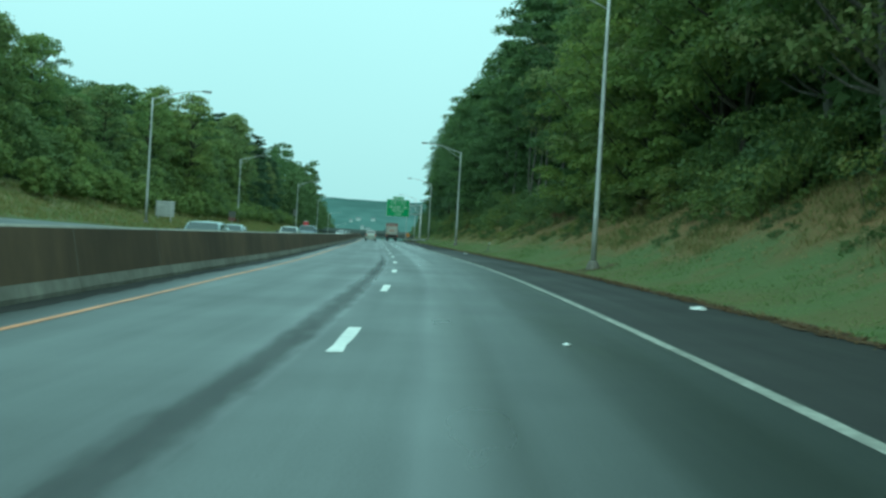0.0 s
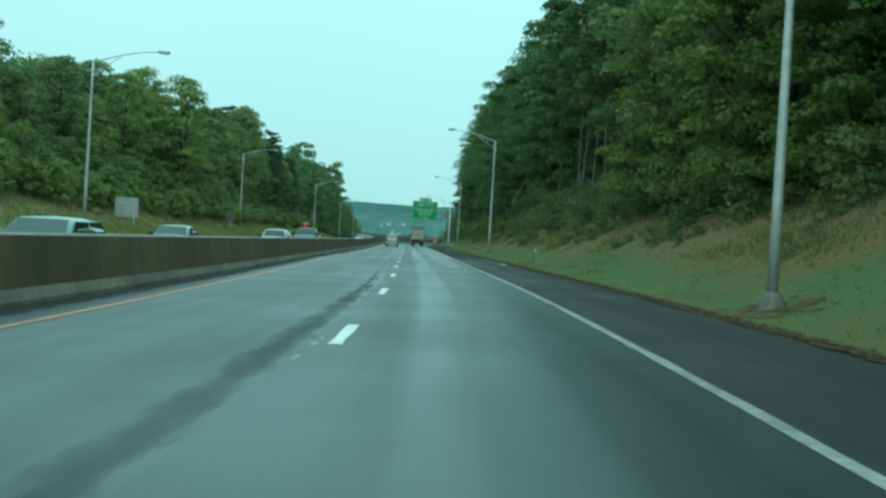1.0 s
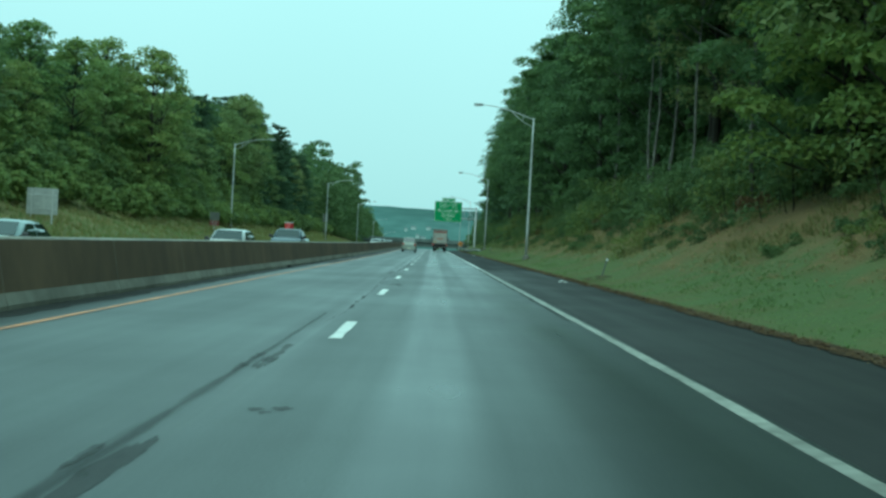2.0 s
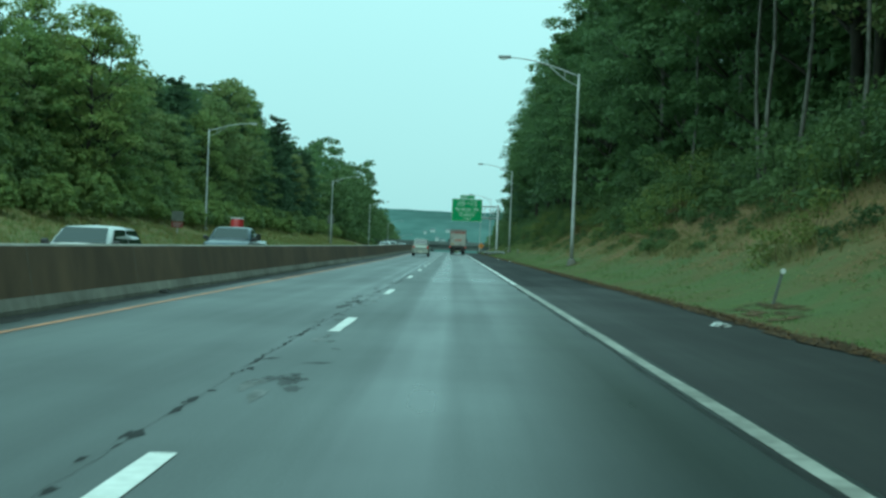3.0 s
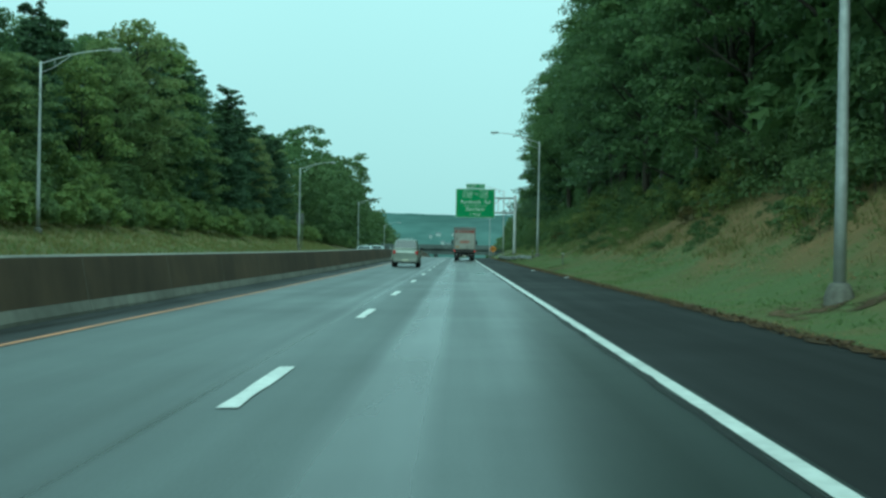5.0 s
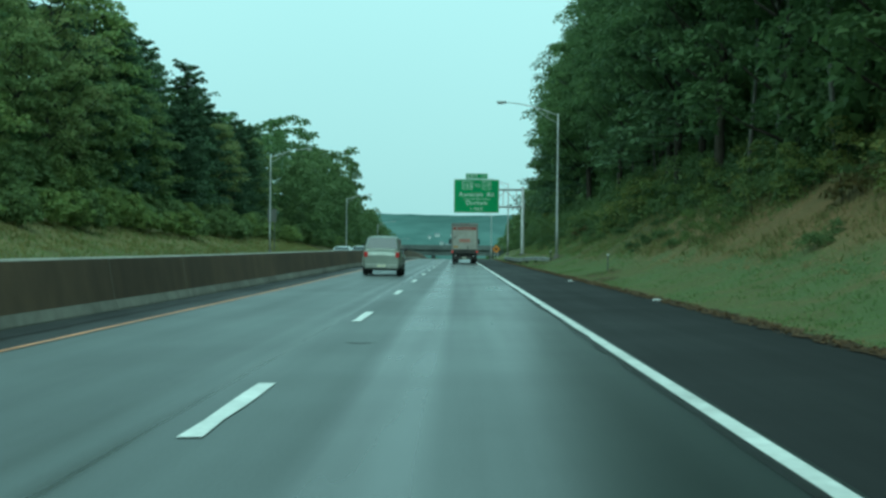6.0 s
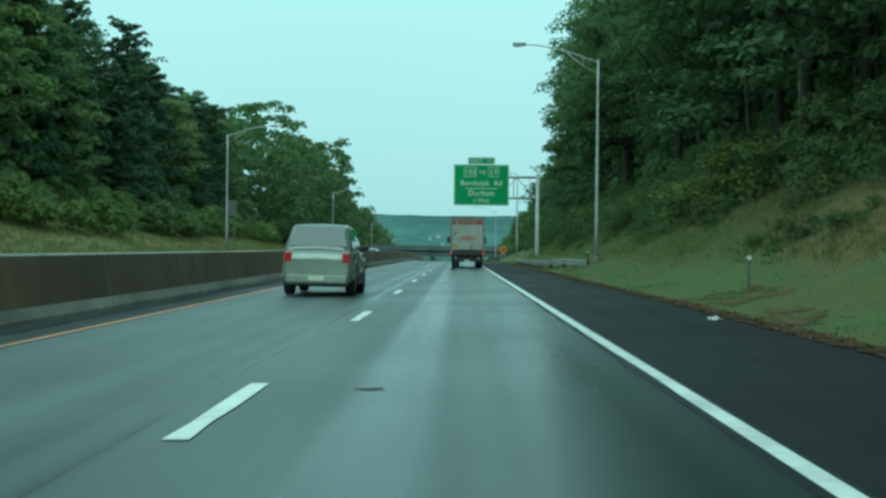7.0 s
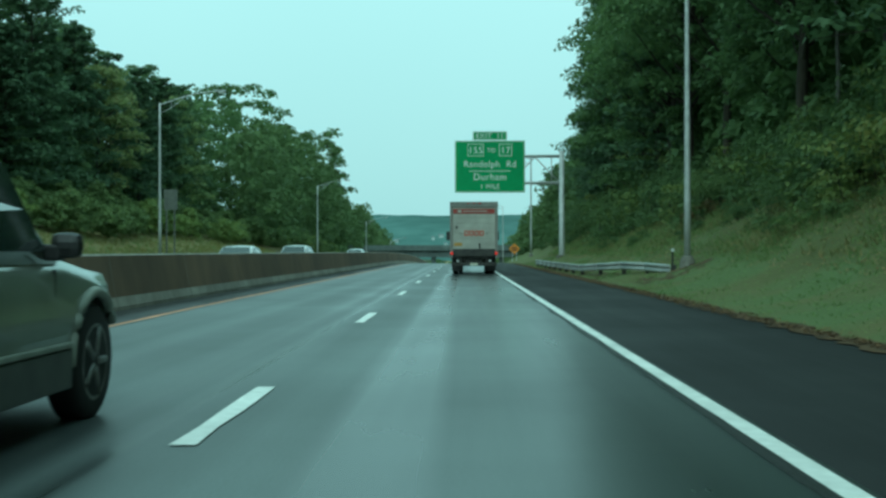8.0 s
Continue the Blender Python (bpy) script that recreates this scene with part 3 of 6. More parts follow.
for u, y, w, ln in ((-2.12, 47.4, 0.24, 0.8), (-2.13, 43.3, 0.16, 1.0), (-2.15, 50.6, 0.14, 0.7), (-2.45, 45.0, 0.14, 0.8), (-1.82, 79.2, 0.16, 1.1), (-1.75, 84.4, 0.2, 1.1), (-1.85, 94.8, 0.16, 1.4), (-2.05, 108.2, 0.2, 0.5), (-1.3, 118.9, 0.5, 0.35)):
    broken(u, y, w, ln, 5, M_WORNTOP, "worn_patch")
for u, y, w, ln, n in ((-1.64, 79.7, 0.24, 0.75, 8), (-2.28, 92.8, 0.26, 1.7, 10), (-2.38, 95.4, 0.14, 1.5, 6), (-2.30, 101.2, 0.10, 1.0, 4), (-1.98, 117.5, 0.22, 0.5, 6), (-1.43, 117.8, 0.14, 0.3, 4), (-1.46, 112.3, 0.10, 1.1, 5), (-1.76, 55.0, 0.14, 0.3, 3),
                       (-2.12, 106.0, 0.2, 1.4, 5), (-1.9, 87.8, 0.2, 0.3, 3), (-1.36, 153.7, 0.24, 0.25, 3), (-0.9, 173.2, 0.25, 0.2, 3), (-2.36, 58.5, 0.16, 2.4, 6), (-2.36, 52.0, 0.18, 2.6, 7), (-2.36, 46.0, 0.2, 2.2, 6)):
    broken(u, y, w, ln, n, M_TAR, "tar_patch")
for u, y, w, ln in ((-1.66, 81.35, 0.24, 0.07), (-1.5, 82.9, 0.14, 0.10), (-2.13, 80.5, 0.07, 0.40), (-2.14, 81.7, 0.11, 0.16), (-2.24, 84.7, 0.13, 0.16), (-2.2, 85.8, 0.08, 0.25), (-2.26, 87.3, 0.07, 0.22), (-2.15, 89.1, 0.10, 0.30), (-2.07, 94.2, 0.10, 0.28), (-2.15, 96.8, 0.07, 0.36),
                    (-2.16, 98.4, 0.06, 0.22), (-2.0, 101.9, 0.08, 0.34), (-2.03, 103.8, 0.06, 0.40), (-1.92, 106.2, 0.09, 0.36), (-1.9, 109.4, 0.09, 0.22), (-1.96, 108.7, 0.10, 0.18), (-2.03, 111.0, 0.06, 0.35), (-2.03, 112.8, 0.06, 0.5)):
    broken(u, y, w, ln, 3, M_GAP, "pothole")
y = 70.0
while y < 118:
    # small holes strung along the joint
    blot(between(y, JOINT) + rng.gauss(0, 0.04), y, rng.uniform(0.015, 0.05), rng.uniform(0.05, 0.20), rng, M_GAP, "pothole", 0.45)
    y += rng.uniform(0.5, 1.5)
for u, y, w, ln in ((-2.07, 36.7, 0.045, 0.30), (-2.09, 35.2, 0.045, 0.32), (-2.05, 37.4, 0.025, 0.25)):
    blot(u, y, w, ln, rng, M_WORN, "paint_remnant", 0.5)

# ---- median barrier ----
barrier = thing("median_barrier", "long brown-stained concrete barrier with a grey toe", "barrier", kind="structure")
PROFILE = [(-6.86, 0.0), (-6.865, 0.08), (-6.93, 0.26), (-7.08, 1.05), (-7.11, 1.08), (-7.52, 1.08), (-7.55, 1.05), (-7.62, 0.25), (-7.7, 0.0)]


def barrier_section(y0, y1):
    bm = bmesh.new()
    rings = []
    for y in (y0, y1):
        base, grow = tilt(-7, y) * -6.95 + crest(y), 1 + 0.045 * min(1.0, max(0.0, (y - 110) / 85)) + 0.085 * min(1.0, max(0.0, (29 - y) / 16))
        rings.append([bm.verts.new((u + bend(y), y, base + z * grow - (0.05 if z == 0 else 0))) for u, z in PROFILE])
    for i in range(len(PROFILE) - 1):
        f = bm.faces.new((rings[0][i], rings[1][i], rings[1][i + 1], rings[0][i + 1]))
        f.material_index = 1 if i == 2 else 0
    for r in rings:
        bm.faces.new(r)
    bmesh.ops.recalc_face_normals(bm, faces=bm.faces[:])
    return part("barrier_section", bm, [M_TOE, M_STAIN], barrier)


y = -40.0
while y < 560:
    step = 6.1 if y < 320 else 18.3
    barrier_section(y + 0.012, y + step - 0.012)
    y += step

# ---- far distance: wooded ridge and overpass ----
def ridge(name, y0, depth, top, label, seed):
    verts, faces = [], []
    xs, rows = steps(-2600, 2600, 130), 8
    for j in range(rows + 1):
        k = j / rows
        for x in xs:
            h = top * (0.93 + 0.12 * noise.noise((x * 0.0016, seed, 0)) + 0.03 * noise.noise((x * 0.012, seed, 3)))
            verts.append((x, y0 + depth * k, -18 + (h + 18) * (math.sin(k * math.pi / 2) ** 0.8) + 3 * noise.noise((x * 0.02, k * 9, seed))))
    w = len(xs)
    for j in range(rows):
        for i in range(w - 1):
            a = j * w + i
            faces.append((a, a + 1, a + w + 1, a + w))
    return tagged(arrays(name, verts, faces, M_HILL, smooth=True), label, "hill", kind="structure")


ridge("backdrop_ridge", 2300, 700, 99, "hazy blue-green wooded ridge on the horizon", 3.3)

M_HOUSE = mat("pale_house_wall", (0.42, 0.48, 0.46), (0.32, 0.38, 0.36), 0.2, 0.8, bump=0.0)
M_ROOF = mat("grey_house_roof", (0.16, 0.20, 0.20), (0.11, 0.14, 0.14), 0.2, 0.8, bump=0.0)
rng = random.Random(3)
for k in range(10):
    x, hy = rng.uniform(-190, 60), rng.uniform(2360, 2480)
    hz = between(hy, [(2300, -18), (2350, 2), (2400, 14), (2440, 24), (2500, 36)])
    hs = thing("house", "pale gabled house on the far hillside", "house", "hillside town", m=pose(x, hy, hz, 0, 0, rng.uniform(-30, 30)))
    hw, hd, hh = rng.uniform(2.5, 5), rng.uniform(3, 5), rng.uniform(2.5, 4.5)
    part("wall", cube(-hw, hw, -hd, hd, -14, hh), M_HOUSE, hs)
    bm = bmesh.new()
    v = [bm.verts.new(p) for p in ((-hw - 0.6, -hd - 0.6, hh), (hw + 0.6, -hd - 0.6, hh), (hw + 0.6, hd + 0.6, hh), (-hw - 0.6, hd + 0.6, hh), (-hw - 0.6, 0, hh + 3), (hw + 0.6, 0, hh + 3))]
    for f in ((0, 1, 5, 4), (2, 3, 4, 5), (0, 4, 3), (1, 2, 5), (3, 2, 1, 0)):
        bm.faces.new([v[i] for i in f])
    part("roof", bm, M_ROOF, hs)

bridge = thing("overpass", "dark steel girder overpass crossing the highway", "bridge", m=pose(0, 470, 0))
deck_z = 1.35
part("girder", cube(-60, 48, -4.2, -3.9, deck_z - 1.5, deck_z + 0.2), M_BRIDGE, bridge)
part("girder", cube(-60, 48, 3.9, 4.2, deck_z - 1.5, deck_z + 0.2), M_BRIDGE, bridge)
part("deck", cube(-60, 48, -4.9, 4.9, deck_z + 0.2, deck_z + 0.55), M_BRIDGE, bridge)
for s in (-4.8, 4.55):
    part("parapet", cube(-60, 48, s, s + 0.25, deck_z + 0.55, deck_z + 1.5), M_BRIDGE, bridge)
for x in (-24, -7.3, 9.5):
    part("pier", cube(x - 0.5, x + 0.5, -3.6, 3.6, -7.0, deck_z - 1.5, 0.05), M_BRIDGE, bridge)

# ---- lamp posts ----
def lamp_post(height, arm):
    """Tapered post with a bowed truss arm reaching along -x, on a concrete footing."""
    t = thing("street_lamp", "tall galvanised steel lamp post with a long bowed arm", "street lamp", "highway lamp posts")
    bm = bmesh.new()
    tube(bm, [(0, 0, z) for z in steps(0.32, height, 6)], [0.115 - 0.055 * k / 6 for k in range(7)], 12)
    part("post", bm, M_GALV, t)
    bm = bmesh.new()
    tube(bm, [(0, 0, -0.6), (0, 0, 0.10), (0, 0, 0.28), (0, 0, 0.34)], [0.30, 0.27, 0.20, 0.16], 12)
    part("footing", bm, M_FOOT, t, "stained concrete footing")
    bm = bmesh.new()
    tube(bm, [(-arm * k, 0, height - 0.15 + 0.95 * math.sin(k * math.pi / 2)) for k in steps(0, 1, 8)], [0.045 - 0.012 * k / 8 for k in range(9)], 8)
    part("arm", bm, M_GALV, t)
    bm = bmesh.new()
    tube(bm, [(0, 0, height - 0.75), (-arm * 0.2, 0, height - 0.35), (-arm * 0.42, 0, height + 0.36)], [0.03, 0.028, 0.025], 6)
    part("brace", bm, M_GALV, t)
    bm = bmesh.new()
    tube(bm, [(-arm * 0.2, 0, height - 0.35), (-arm * 0.2, 0, height + 0.13)], [0.02, 0.02], 6)
    part("strut", bm, M_GALV, t)
    head = part("lamp_head", cube(-arm - 0.62, -arm + 0.12, -0.16, 0.16, height + 0.74, height + 0.90, 0.05), M_LAMP, t)
    part("lens", cube(-arm - 0.55, -arm - 0.10, -0.12, 0.12, height + 0.68, height + 0.745, 0.02), M_SIGNWHITE, head, "clear lamp glass")
    return t


post = lamp_post(11.1, 4.1)
right_posts = [(6.05, 46.2), (6.67, 136.2), (7.46, 226.0), (7.6, 316.0), (7.6, 406.0)]
left_posts = [(-21.6, 95.4), (-24.7, 182.0), (-21.6, 268.3), (-21.2, 353.0), (-21.5, 440.0), (-21.5, 525.0)]
post.matrix_world = Matrix.Translation(at(*right_posts[0]))
for u, y in right_posts[1:]:
    copy_thing(post, Matrix.Translation(at(u, y)))
for (u, y), k in zip(left_posts, (0.93, 0.90, 1.0, 0.98, 0.95, 0.95)):
    copy_thing(post, Matrix()).matrix_basis = Matrix.Translation(at(u, y)) @ pose(0, 0, 0, 0, 0, 180) @ Matrix.Diagonal((1, 1, k, 1))

# ---- overhead exit sign on its cantilever ----
def lettering(text, size, x, z, parent, name="lettering", centre=True, y=-0.02):
    cu = bpy.data.curves.new(name, "FONT")
    cu.body, cu.size = text, size
    cu.align_x = "CENTER" if centre else "LEFT"
    cu.extrude, cu.offset = 0.004, -0.006 * size
    cu.space_character = 1.08
    cu.resolution_u = 3
    tmp = bpy.data.objects.new(name, cu)
    scene.collection.objects.link(tmp)
    me = bpy.data.meshes.new_from_object(tmp.evaluated_get(bpy.context.evaluated_depsgraph_get()))
    bpy.data.objects.remove(tmp)
    me.materials.clear()
    me.materials.append(M_SIGNWHITE)
    bm = bmesh.new()
    bm.from_mesh(me)
    seen = set()
    for v0 in bm.verts:
        if v0 in seen:
            continue
        group, todo = [], [v0]
        seen.add(v0)
        while todo:
            v = todo.pop()
            group.append(v)
            for e in v.link_edges:
                q = e.other_vert(v)
                if q not in seen:
                    seen.add(q)
                    todo.append(q)
        where = {v: i for i, v in enumerate(group)}
        fs = {f for v in group for f in v.link_faces}
        ob = arrays("letter", [v.co for v in group], [[where[v] for v in f.verts] for f in fs], M_SIGNWHITE, parent)
        ob.matrix_local = pose(x, y, z, 90, 0, 0)
    bm.free()


def border(bm, x0, x1, z0, z1, w, y0=-0.012, y1=-0.004):
    box(bm, x0, x1, y0, y1, z0, z0 + w)
    box(bm, x0, x1, y0, y1, z1 - w, z1)
    box(bm, x0, x0 + w, y0, y1, z0 + w, z1 - w)
    box(bm, x1 - w, x1, y0, y1, z0 + w, z1 - w)
    return bm


SY = 277.0
gantry = thing("sign_gantry", "pale steel cantilever gantry holding a highway sign", "sign gantry", m=pose(0, SY, 0))
gz = land(7.7, SY)
bm = bmesh.new()
tube(bm, [(7.7, 0.3, gz - 0.3), (7.7, 0.3, gz + 0.5), (7.7, 0.3, 9.1)], [0.24, 0.22, 0.19], 14)
part("post", bm, M_GALV, gantry)
part("base_plate", cube(7.3, 8.1, -0.1, 0.7, gz - 0.2, gz + 0.12, 0.02), M_FOOT, gantry)
for z in (8.72, 6.62):
    bm = bmesh.new()
    tube(bm, [(0.2, 0.3, z), (7.7, 0.3, z)], [0.10, 0.13], 10)
    part("chord", bm, M_GALV, gantry)
for x0, x1 in ((7.5, 5.6), (3.7, 5.6), (3.7, 1.8)):
    bm = bmesh.new()
    tube(bm, [(x0, 0.3, 6.7), (x1, 0.3, 8.65)], [0.05, 0.05], 6)
    part("diagonal", bm, M_GALV, gantry)
for x in (6.9, 5.3, 3.4, 1.2):
    bm = bmesh.new()
    tube(bm, [(x, 0.3, 6.65), (x, 0.3, 8.7)], [0.045, 0.045], 6)
    part("upright", bm, M_GALV, gantry)
exit_sign = thing("exit_sign", "large green highway exit sign with white lettering", "road sign", m=pose(0, SY, 0))
panel = part("panel", cube(-0.68, 4.80, 0.0, 0.06, 5.86, 9.93, 0.02), M_GREEN, exit_sign)
part("panel_border", border(bmesh.new(), -0.64, 4.76, 5.90, 9.89, 0.03), M_SIGNWHITE, panel, "thin white border")
part("rule", cube(0.45, 3.65, -0.014, -0.004, 7.52, 7.56), M_SIGNWHITE, panel)
part("exit_tab", cube(0.73, 3.39, 0.0, 0.06, 9.97, 10.65, 0.02), M_GREEN, exit_sign)
part("tab_border", border(bmesh.new(), 0.76, 3.36, 9.99, 10.62, 0.035), M_SIGNWHITE, exit_sign)
for x0, x1 in ((0.32, 1.56), (2.78, 3.78)):
    part("shield_border", border(bmesh.new(), x0, x1, 8.72, 9.68, 0.035), M_SIGNWHITE, panel)
lettering("EXIT  11", 0.56, 2.06, 10.12, exit_sign)
lettering("155", 0.72, 0.94, 8.94, panel)
lettering("TO", 0.46, 2.17, 9.02, panel)
lettering("17", 0.72, 3.28, 8.94, panel)
lettering("Randolph  Rd", 0.70, 2.06, 7.86, panel)
lettering("Durham", 0.74, 2.06, 6.84, panel)
lettering("1 MILE", 0.52, 2.06, 6.16, panel)
for x in (0.2, 2.1, 4.0):
    part("hanger", cube(x - 0.05, x + 0.05, 0.064, 0.2, 6.2, 9.6), M_GALV, exit_sign)

# ---- trees ----
def leaf_cloud(rng, clusters, per, size, flat=0.7, up=0.4):
    """Leaves as small blades in clumps: rows of (centre, radius)."""
    n = len(clusters) * per
    c = np.repeat(np.array([k[0] for k in clusters], float), per, axis=0)
    r = np.repeat(np.array([k[1] for k in clusters], float), per)
    d = rng.normal(size=(n, 3))
    d /= np.linalg.norm(d, axis=1)[:, None]
    d[:, 2] = np.where(d[:, 2] < -0.35, -d[:, 2], d[:, 2])
    p = c + d * (r * rng.uniform(0.55, 1.08, n))[:, None] * np.array([1, 1, flat])
    nrm = d * 0.7 + rng.normal(size=(n, 3)) * 0.45 + np.array([0, 0, up])
    nrm /= np.linalg.norm(nrm, axis=1)[:, None]
    t = np.cross(nrm, rng.normal(size=(n, 3)))
    t /= np.linalg.norm(t, axis=1)[:, None]
    b = np.cross(nrm, t)
    s = size * rng.uniform(0.6, 1.35, n)[:, None]
    droop = np.array([0, 0, -0.25]) * s
    v = np.stack([p - t * s - b * s * 0.55, p + b * s * 0.75 + nrm * s * 0.15, p + t * s + droop], 1).reshape(-1, 3)
    f = np.arange(n * 3).reshape(-1, 3)
    return v.tolist(), f.tolist()


def broad_tree(seed, h, clear, rx, n, per, size, leaf, bark, label, thick=1.0):
    """Trunk with limbs, and a crown of leaf clumps round the limbs' ends."""
    rng = np.random.default_rng(seed)
    t = thing("tree", label, "tree", "roadside trees")
    bm = bmesh.new()
    lean = rng.normal(size=2) * 0.03
    path = [(lean[0] * z + 0.15 * math.sin(z * 0.6 + seed), lean[1] * z + 0.15 * math.cos(z * 0.5 + seed), z) for z in steps(-0.6, h * 0.9, 9)]
    r0 = (h * 0.012 + 0.04) * thick
    tube(bm, path, [r0 * (1.25 if k == 0 else 1 - 0.85 * k / 9) for k in range(10)], 7)
    clusters = []
    for i in range(n):
        k = (i + rng.uniform(0, 1)) / n
        rad = rx * max(0.12, math.sin(math.pi * (0.14 + 0.84 * k)) ** 0.7) * rng.uniform(0.45, 1.08)
        a = i * 2.4 + rng.uniform(-0.5, 0.5)
        z = h * clear + (h * (0.98 - clear)) * k
        c = Vector((lean[0] * z + rad * math.cos(a), lean[1] * z + rad * math.sin(a), z + rng.uniform(-0.5, 0.5)))
        clusters.append((c, rx * rng.uniform(0.22, 0.40)))
        if i % 2 == 0:
            z0 = max(h * clear * 0.8, z - rad * 0.8)
            root = Vector((lean[0] * z0, lean[1] * z0, z0))
            mid = root.lerp(c, 0.55) + Vector((0, 0, -0.2))
            tube(bm, [root, mid, c], [r0 * 0.38, r0 * 0.22, 0.02], 5, False)
    part("trunk", bm, bark, t)
    v, f = leaf_cloud(rng, clusters, per, size, 0.52, 0.6)
    arrays("crown", v, f, leaf, t)
    return t


def pine_tree(seed, h, rx, label):
    """Straight trunk with whorls of flat, feathery branches."""
    rng = np.random.default_rng(seed)
    t = thing("pine_tree", label, "tree", "roadside pines")
    bm = bmesh.new()
    tube(bm, [(0, 0, z) for z in steps(-0.6, h, 6)], [0.24 - 0.22 * k / 6 for k in range(7)], 7)
    clusters = []
    z = h * 0.15
    while z < h * 0.97:
        k = (z - h * 0.15) / (h * 0.82)
        reach = rx * (1 - k) ** 0.55 * rng.uniform(0.75, 1.1) + 0.7
        a0 = rng.uniform(0, 6.28)
        for j in range(5):
            a = a0 + 1.257 * j + rng.uniform(-0.4, 0.4)
            ln = reach * rng.uniform(0.45, 1.1)
            foot = z + h * rng.uniform(-0.012, 0.012)
            # boughs droop below and sweep up towards the crown
            tip = Vector((ln * math.cos(a), ln * math.sin(a), foot + ln * (rng.uniform(-0.1, 0.15) + 0.55 * k)))
            tube(bm, [(0, 0, foot), tip], [0.05, 0.012], 4, False)
            for q in (0.4, 0.65, 0.85, 1.0):
                c = Vector((0, 0, foot)).lerp(tip, q)
                clusters.append((c + Vector((rng.normal() * 0.25, rng.normal() * 0.25, 0.1)), max(0.40, ln * 0.24)))
        z += h * 0.042 * rng.uniform(0.7, 1.3)
    part("trunk", bm, M_BARK, t)
    v, f = leaf_cloud(rng, clusters, 30, 0.20, 0.6, 0.7)
    arrays("crown", v, f, M_NEEDLE, t)
    return t


def shrub(seed, h, rx, leaf, label, n=14, per=125, size=0.098):
    """A bush whose foot follows a bank that rises along +x."""
    rng = np.random.default_rng(seed)
    t = thing("shrub", label, "shrub", "bank shrubs")
    bm = bmesh.new()
    clusters = []
    for i in range(n):
        a, k = i * 2.4, rng.uniform(0.0, 1)
        c = Vector((rx * math.sqrt(rng.uniform(0, 1)) * math.cos(a), rx * math.sqrt(rng.uniform(0, 1)) * math.sin(a), h * (0.02 + 0.86 * k * rng.uniform(0.5, 1))))
        c.z += 0.55 * c.x
        clusters.append((c, rx * rng.uniform(0.3, 0.5)))
        tube(bm, [(c.x * 0.75, c.y * 0.75, -0.5 + 0.41 * c.x), c], [0.025, 0.008], 4, False)
    part("branch_work", bm, M_BARK, t)
    v, f = leaf_cloud(rng, clusters, per, size)
    arrays("foliage", v, f, leaf, t)
    return t


GREEN_L, DARK_L = "broadleaf tree in full green leaf", "dark green broadleaf tree on the bank"
near_kinds = [broad_tree(11, 20, 0.20, 5.0, 54, 210, 0.165, M_LEAF, M_BARK, GREEN_L),
              broad_tree(12, 22, 0.28, 4.6, 54, 210, 0.165, M_LEAFDARK, M_BARK, DARK_L),
              broad_tree(13, 18, 0.16, 5.2, 52, 210, 0.165, M_OLIVE, M_PALEBARK, "broadleaf tree with a pale trunk"),
              broad_tree(14, 23, 0.36, 4.4, 50, 210, 0.165, M_LEAFDARK, M_PALEBARK, "tall woodland tree with a pale bare trunk", 0.65),
              broad_tree(15, 16, 0.10, 4.6, 48, 210, 0.165, M_LEAFDARK, M_BARK, "bushy broadleaf tree leafy to the ground")]
far_kinds = [broad_tree(17, 20, 0.14, 5.2, 62, 115, 0.24, M_OLIVE, M_BARK, "olive-green broadleaf tree beyond the opposite road"),
             broad_tree(18, 21, 0.12, 4.8, 60, 115, 0.24, M_SUNLEAF, M_BARK, "tall green broadleaf tree beyond the opposite road"),
             broad_tree(19, 18, 0.08, 5.4, 60, 115, 0.24, M_SUNLEAF, M_BARK, "broad green tree with low boughs"),
             broad_tree(20, 17, 0.08, 4.8, 56, 115, 0.24, M_OLIVE, M_BARK, "olive tree turning brown at the tips")]
bright = broad_tree(23, 14, 0.05, 4.2, 60, 210, 0.15, M_YELLOWLEAF, M_BARK, "bright yellow-green tree leaning out over the bank")
slender = broad_tree(16, 22, 0.50, 3.9, 32, 200, 0.20, M_LEAFDARK, M_PALEBARK, "slender tree with a bare pale trunk", 0.34)
back_kinds = [broad_tree(31, 20, 0.10, 5.0, 44, 170, 0.21, M_LEAFDARK, M_BARK, "green broadleaf tree deeper in the wood"), broad_tree(32, 21, 0.12, 4.6, 44, 170, 0.21, M_LEAFDARK, M_BARK, "dark broadleaf tree deeper in the wood")]
pines = [pine_tree(21, 20, 4.2, "dark green pine with layered branches"), pine_tree(22, 17, 3.6, "dark green pine with a pointed top")]
shrubs = [shrub(41, 3.0, 1.9, M_SHRUB, "yellow-green leafy shrub growing on the grassy bank"), shrub(42, 2.2, 1.6, M_FARLEAF, "dense green leafy shrub growing on the bank"), shrub(43, 4.2, 2.2, M_SHRUB, "tall yellow-green sapling before the wood's edge", 16), shrub(44, 1.6, 1.5, M_BUSH, "low dark green bush on the bank"),
          shrub(46, 3.6, 2.1, M_FARLEAF, "tall green leafy bush at the wood's edge", 16),
          shrub(45, 1.8, 1.1, M_RED, "small bush turning red among dry grass", 8)]
used = set()


def plant(kind, u, y, size, rng):
    m = Matrix.Translation(at(u, y, rough(u, y) - (0.3 if kind in shrubs else 0.1))) @ pose(0, 0, 0, 0, 0, rng.uniform(-50, 50) if kind in shrubs else rng.uniform(0, 360)) @ Matrix.Diagonal((size, size, size * rng.uniform(0.92, 1.08), 1))
    if kind not in used:
        used.add(kind)
        kind.matrix_world = m
        return kind
    ob = copy_thing(kind, Matrix())
    ob.matrix_basis = m
    return ob


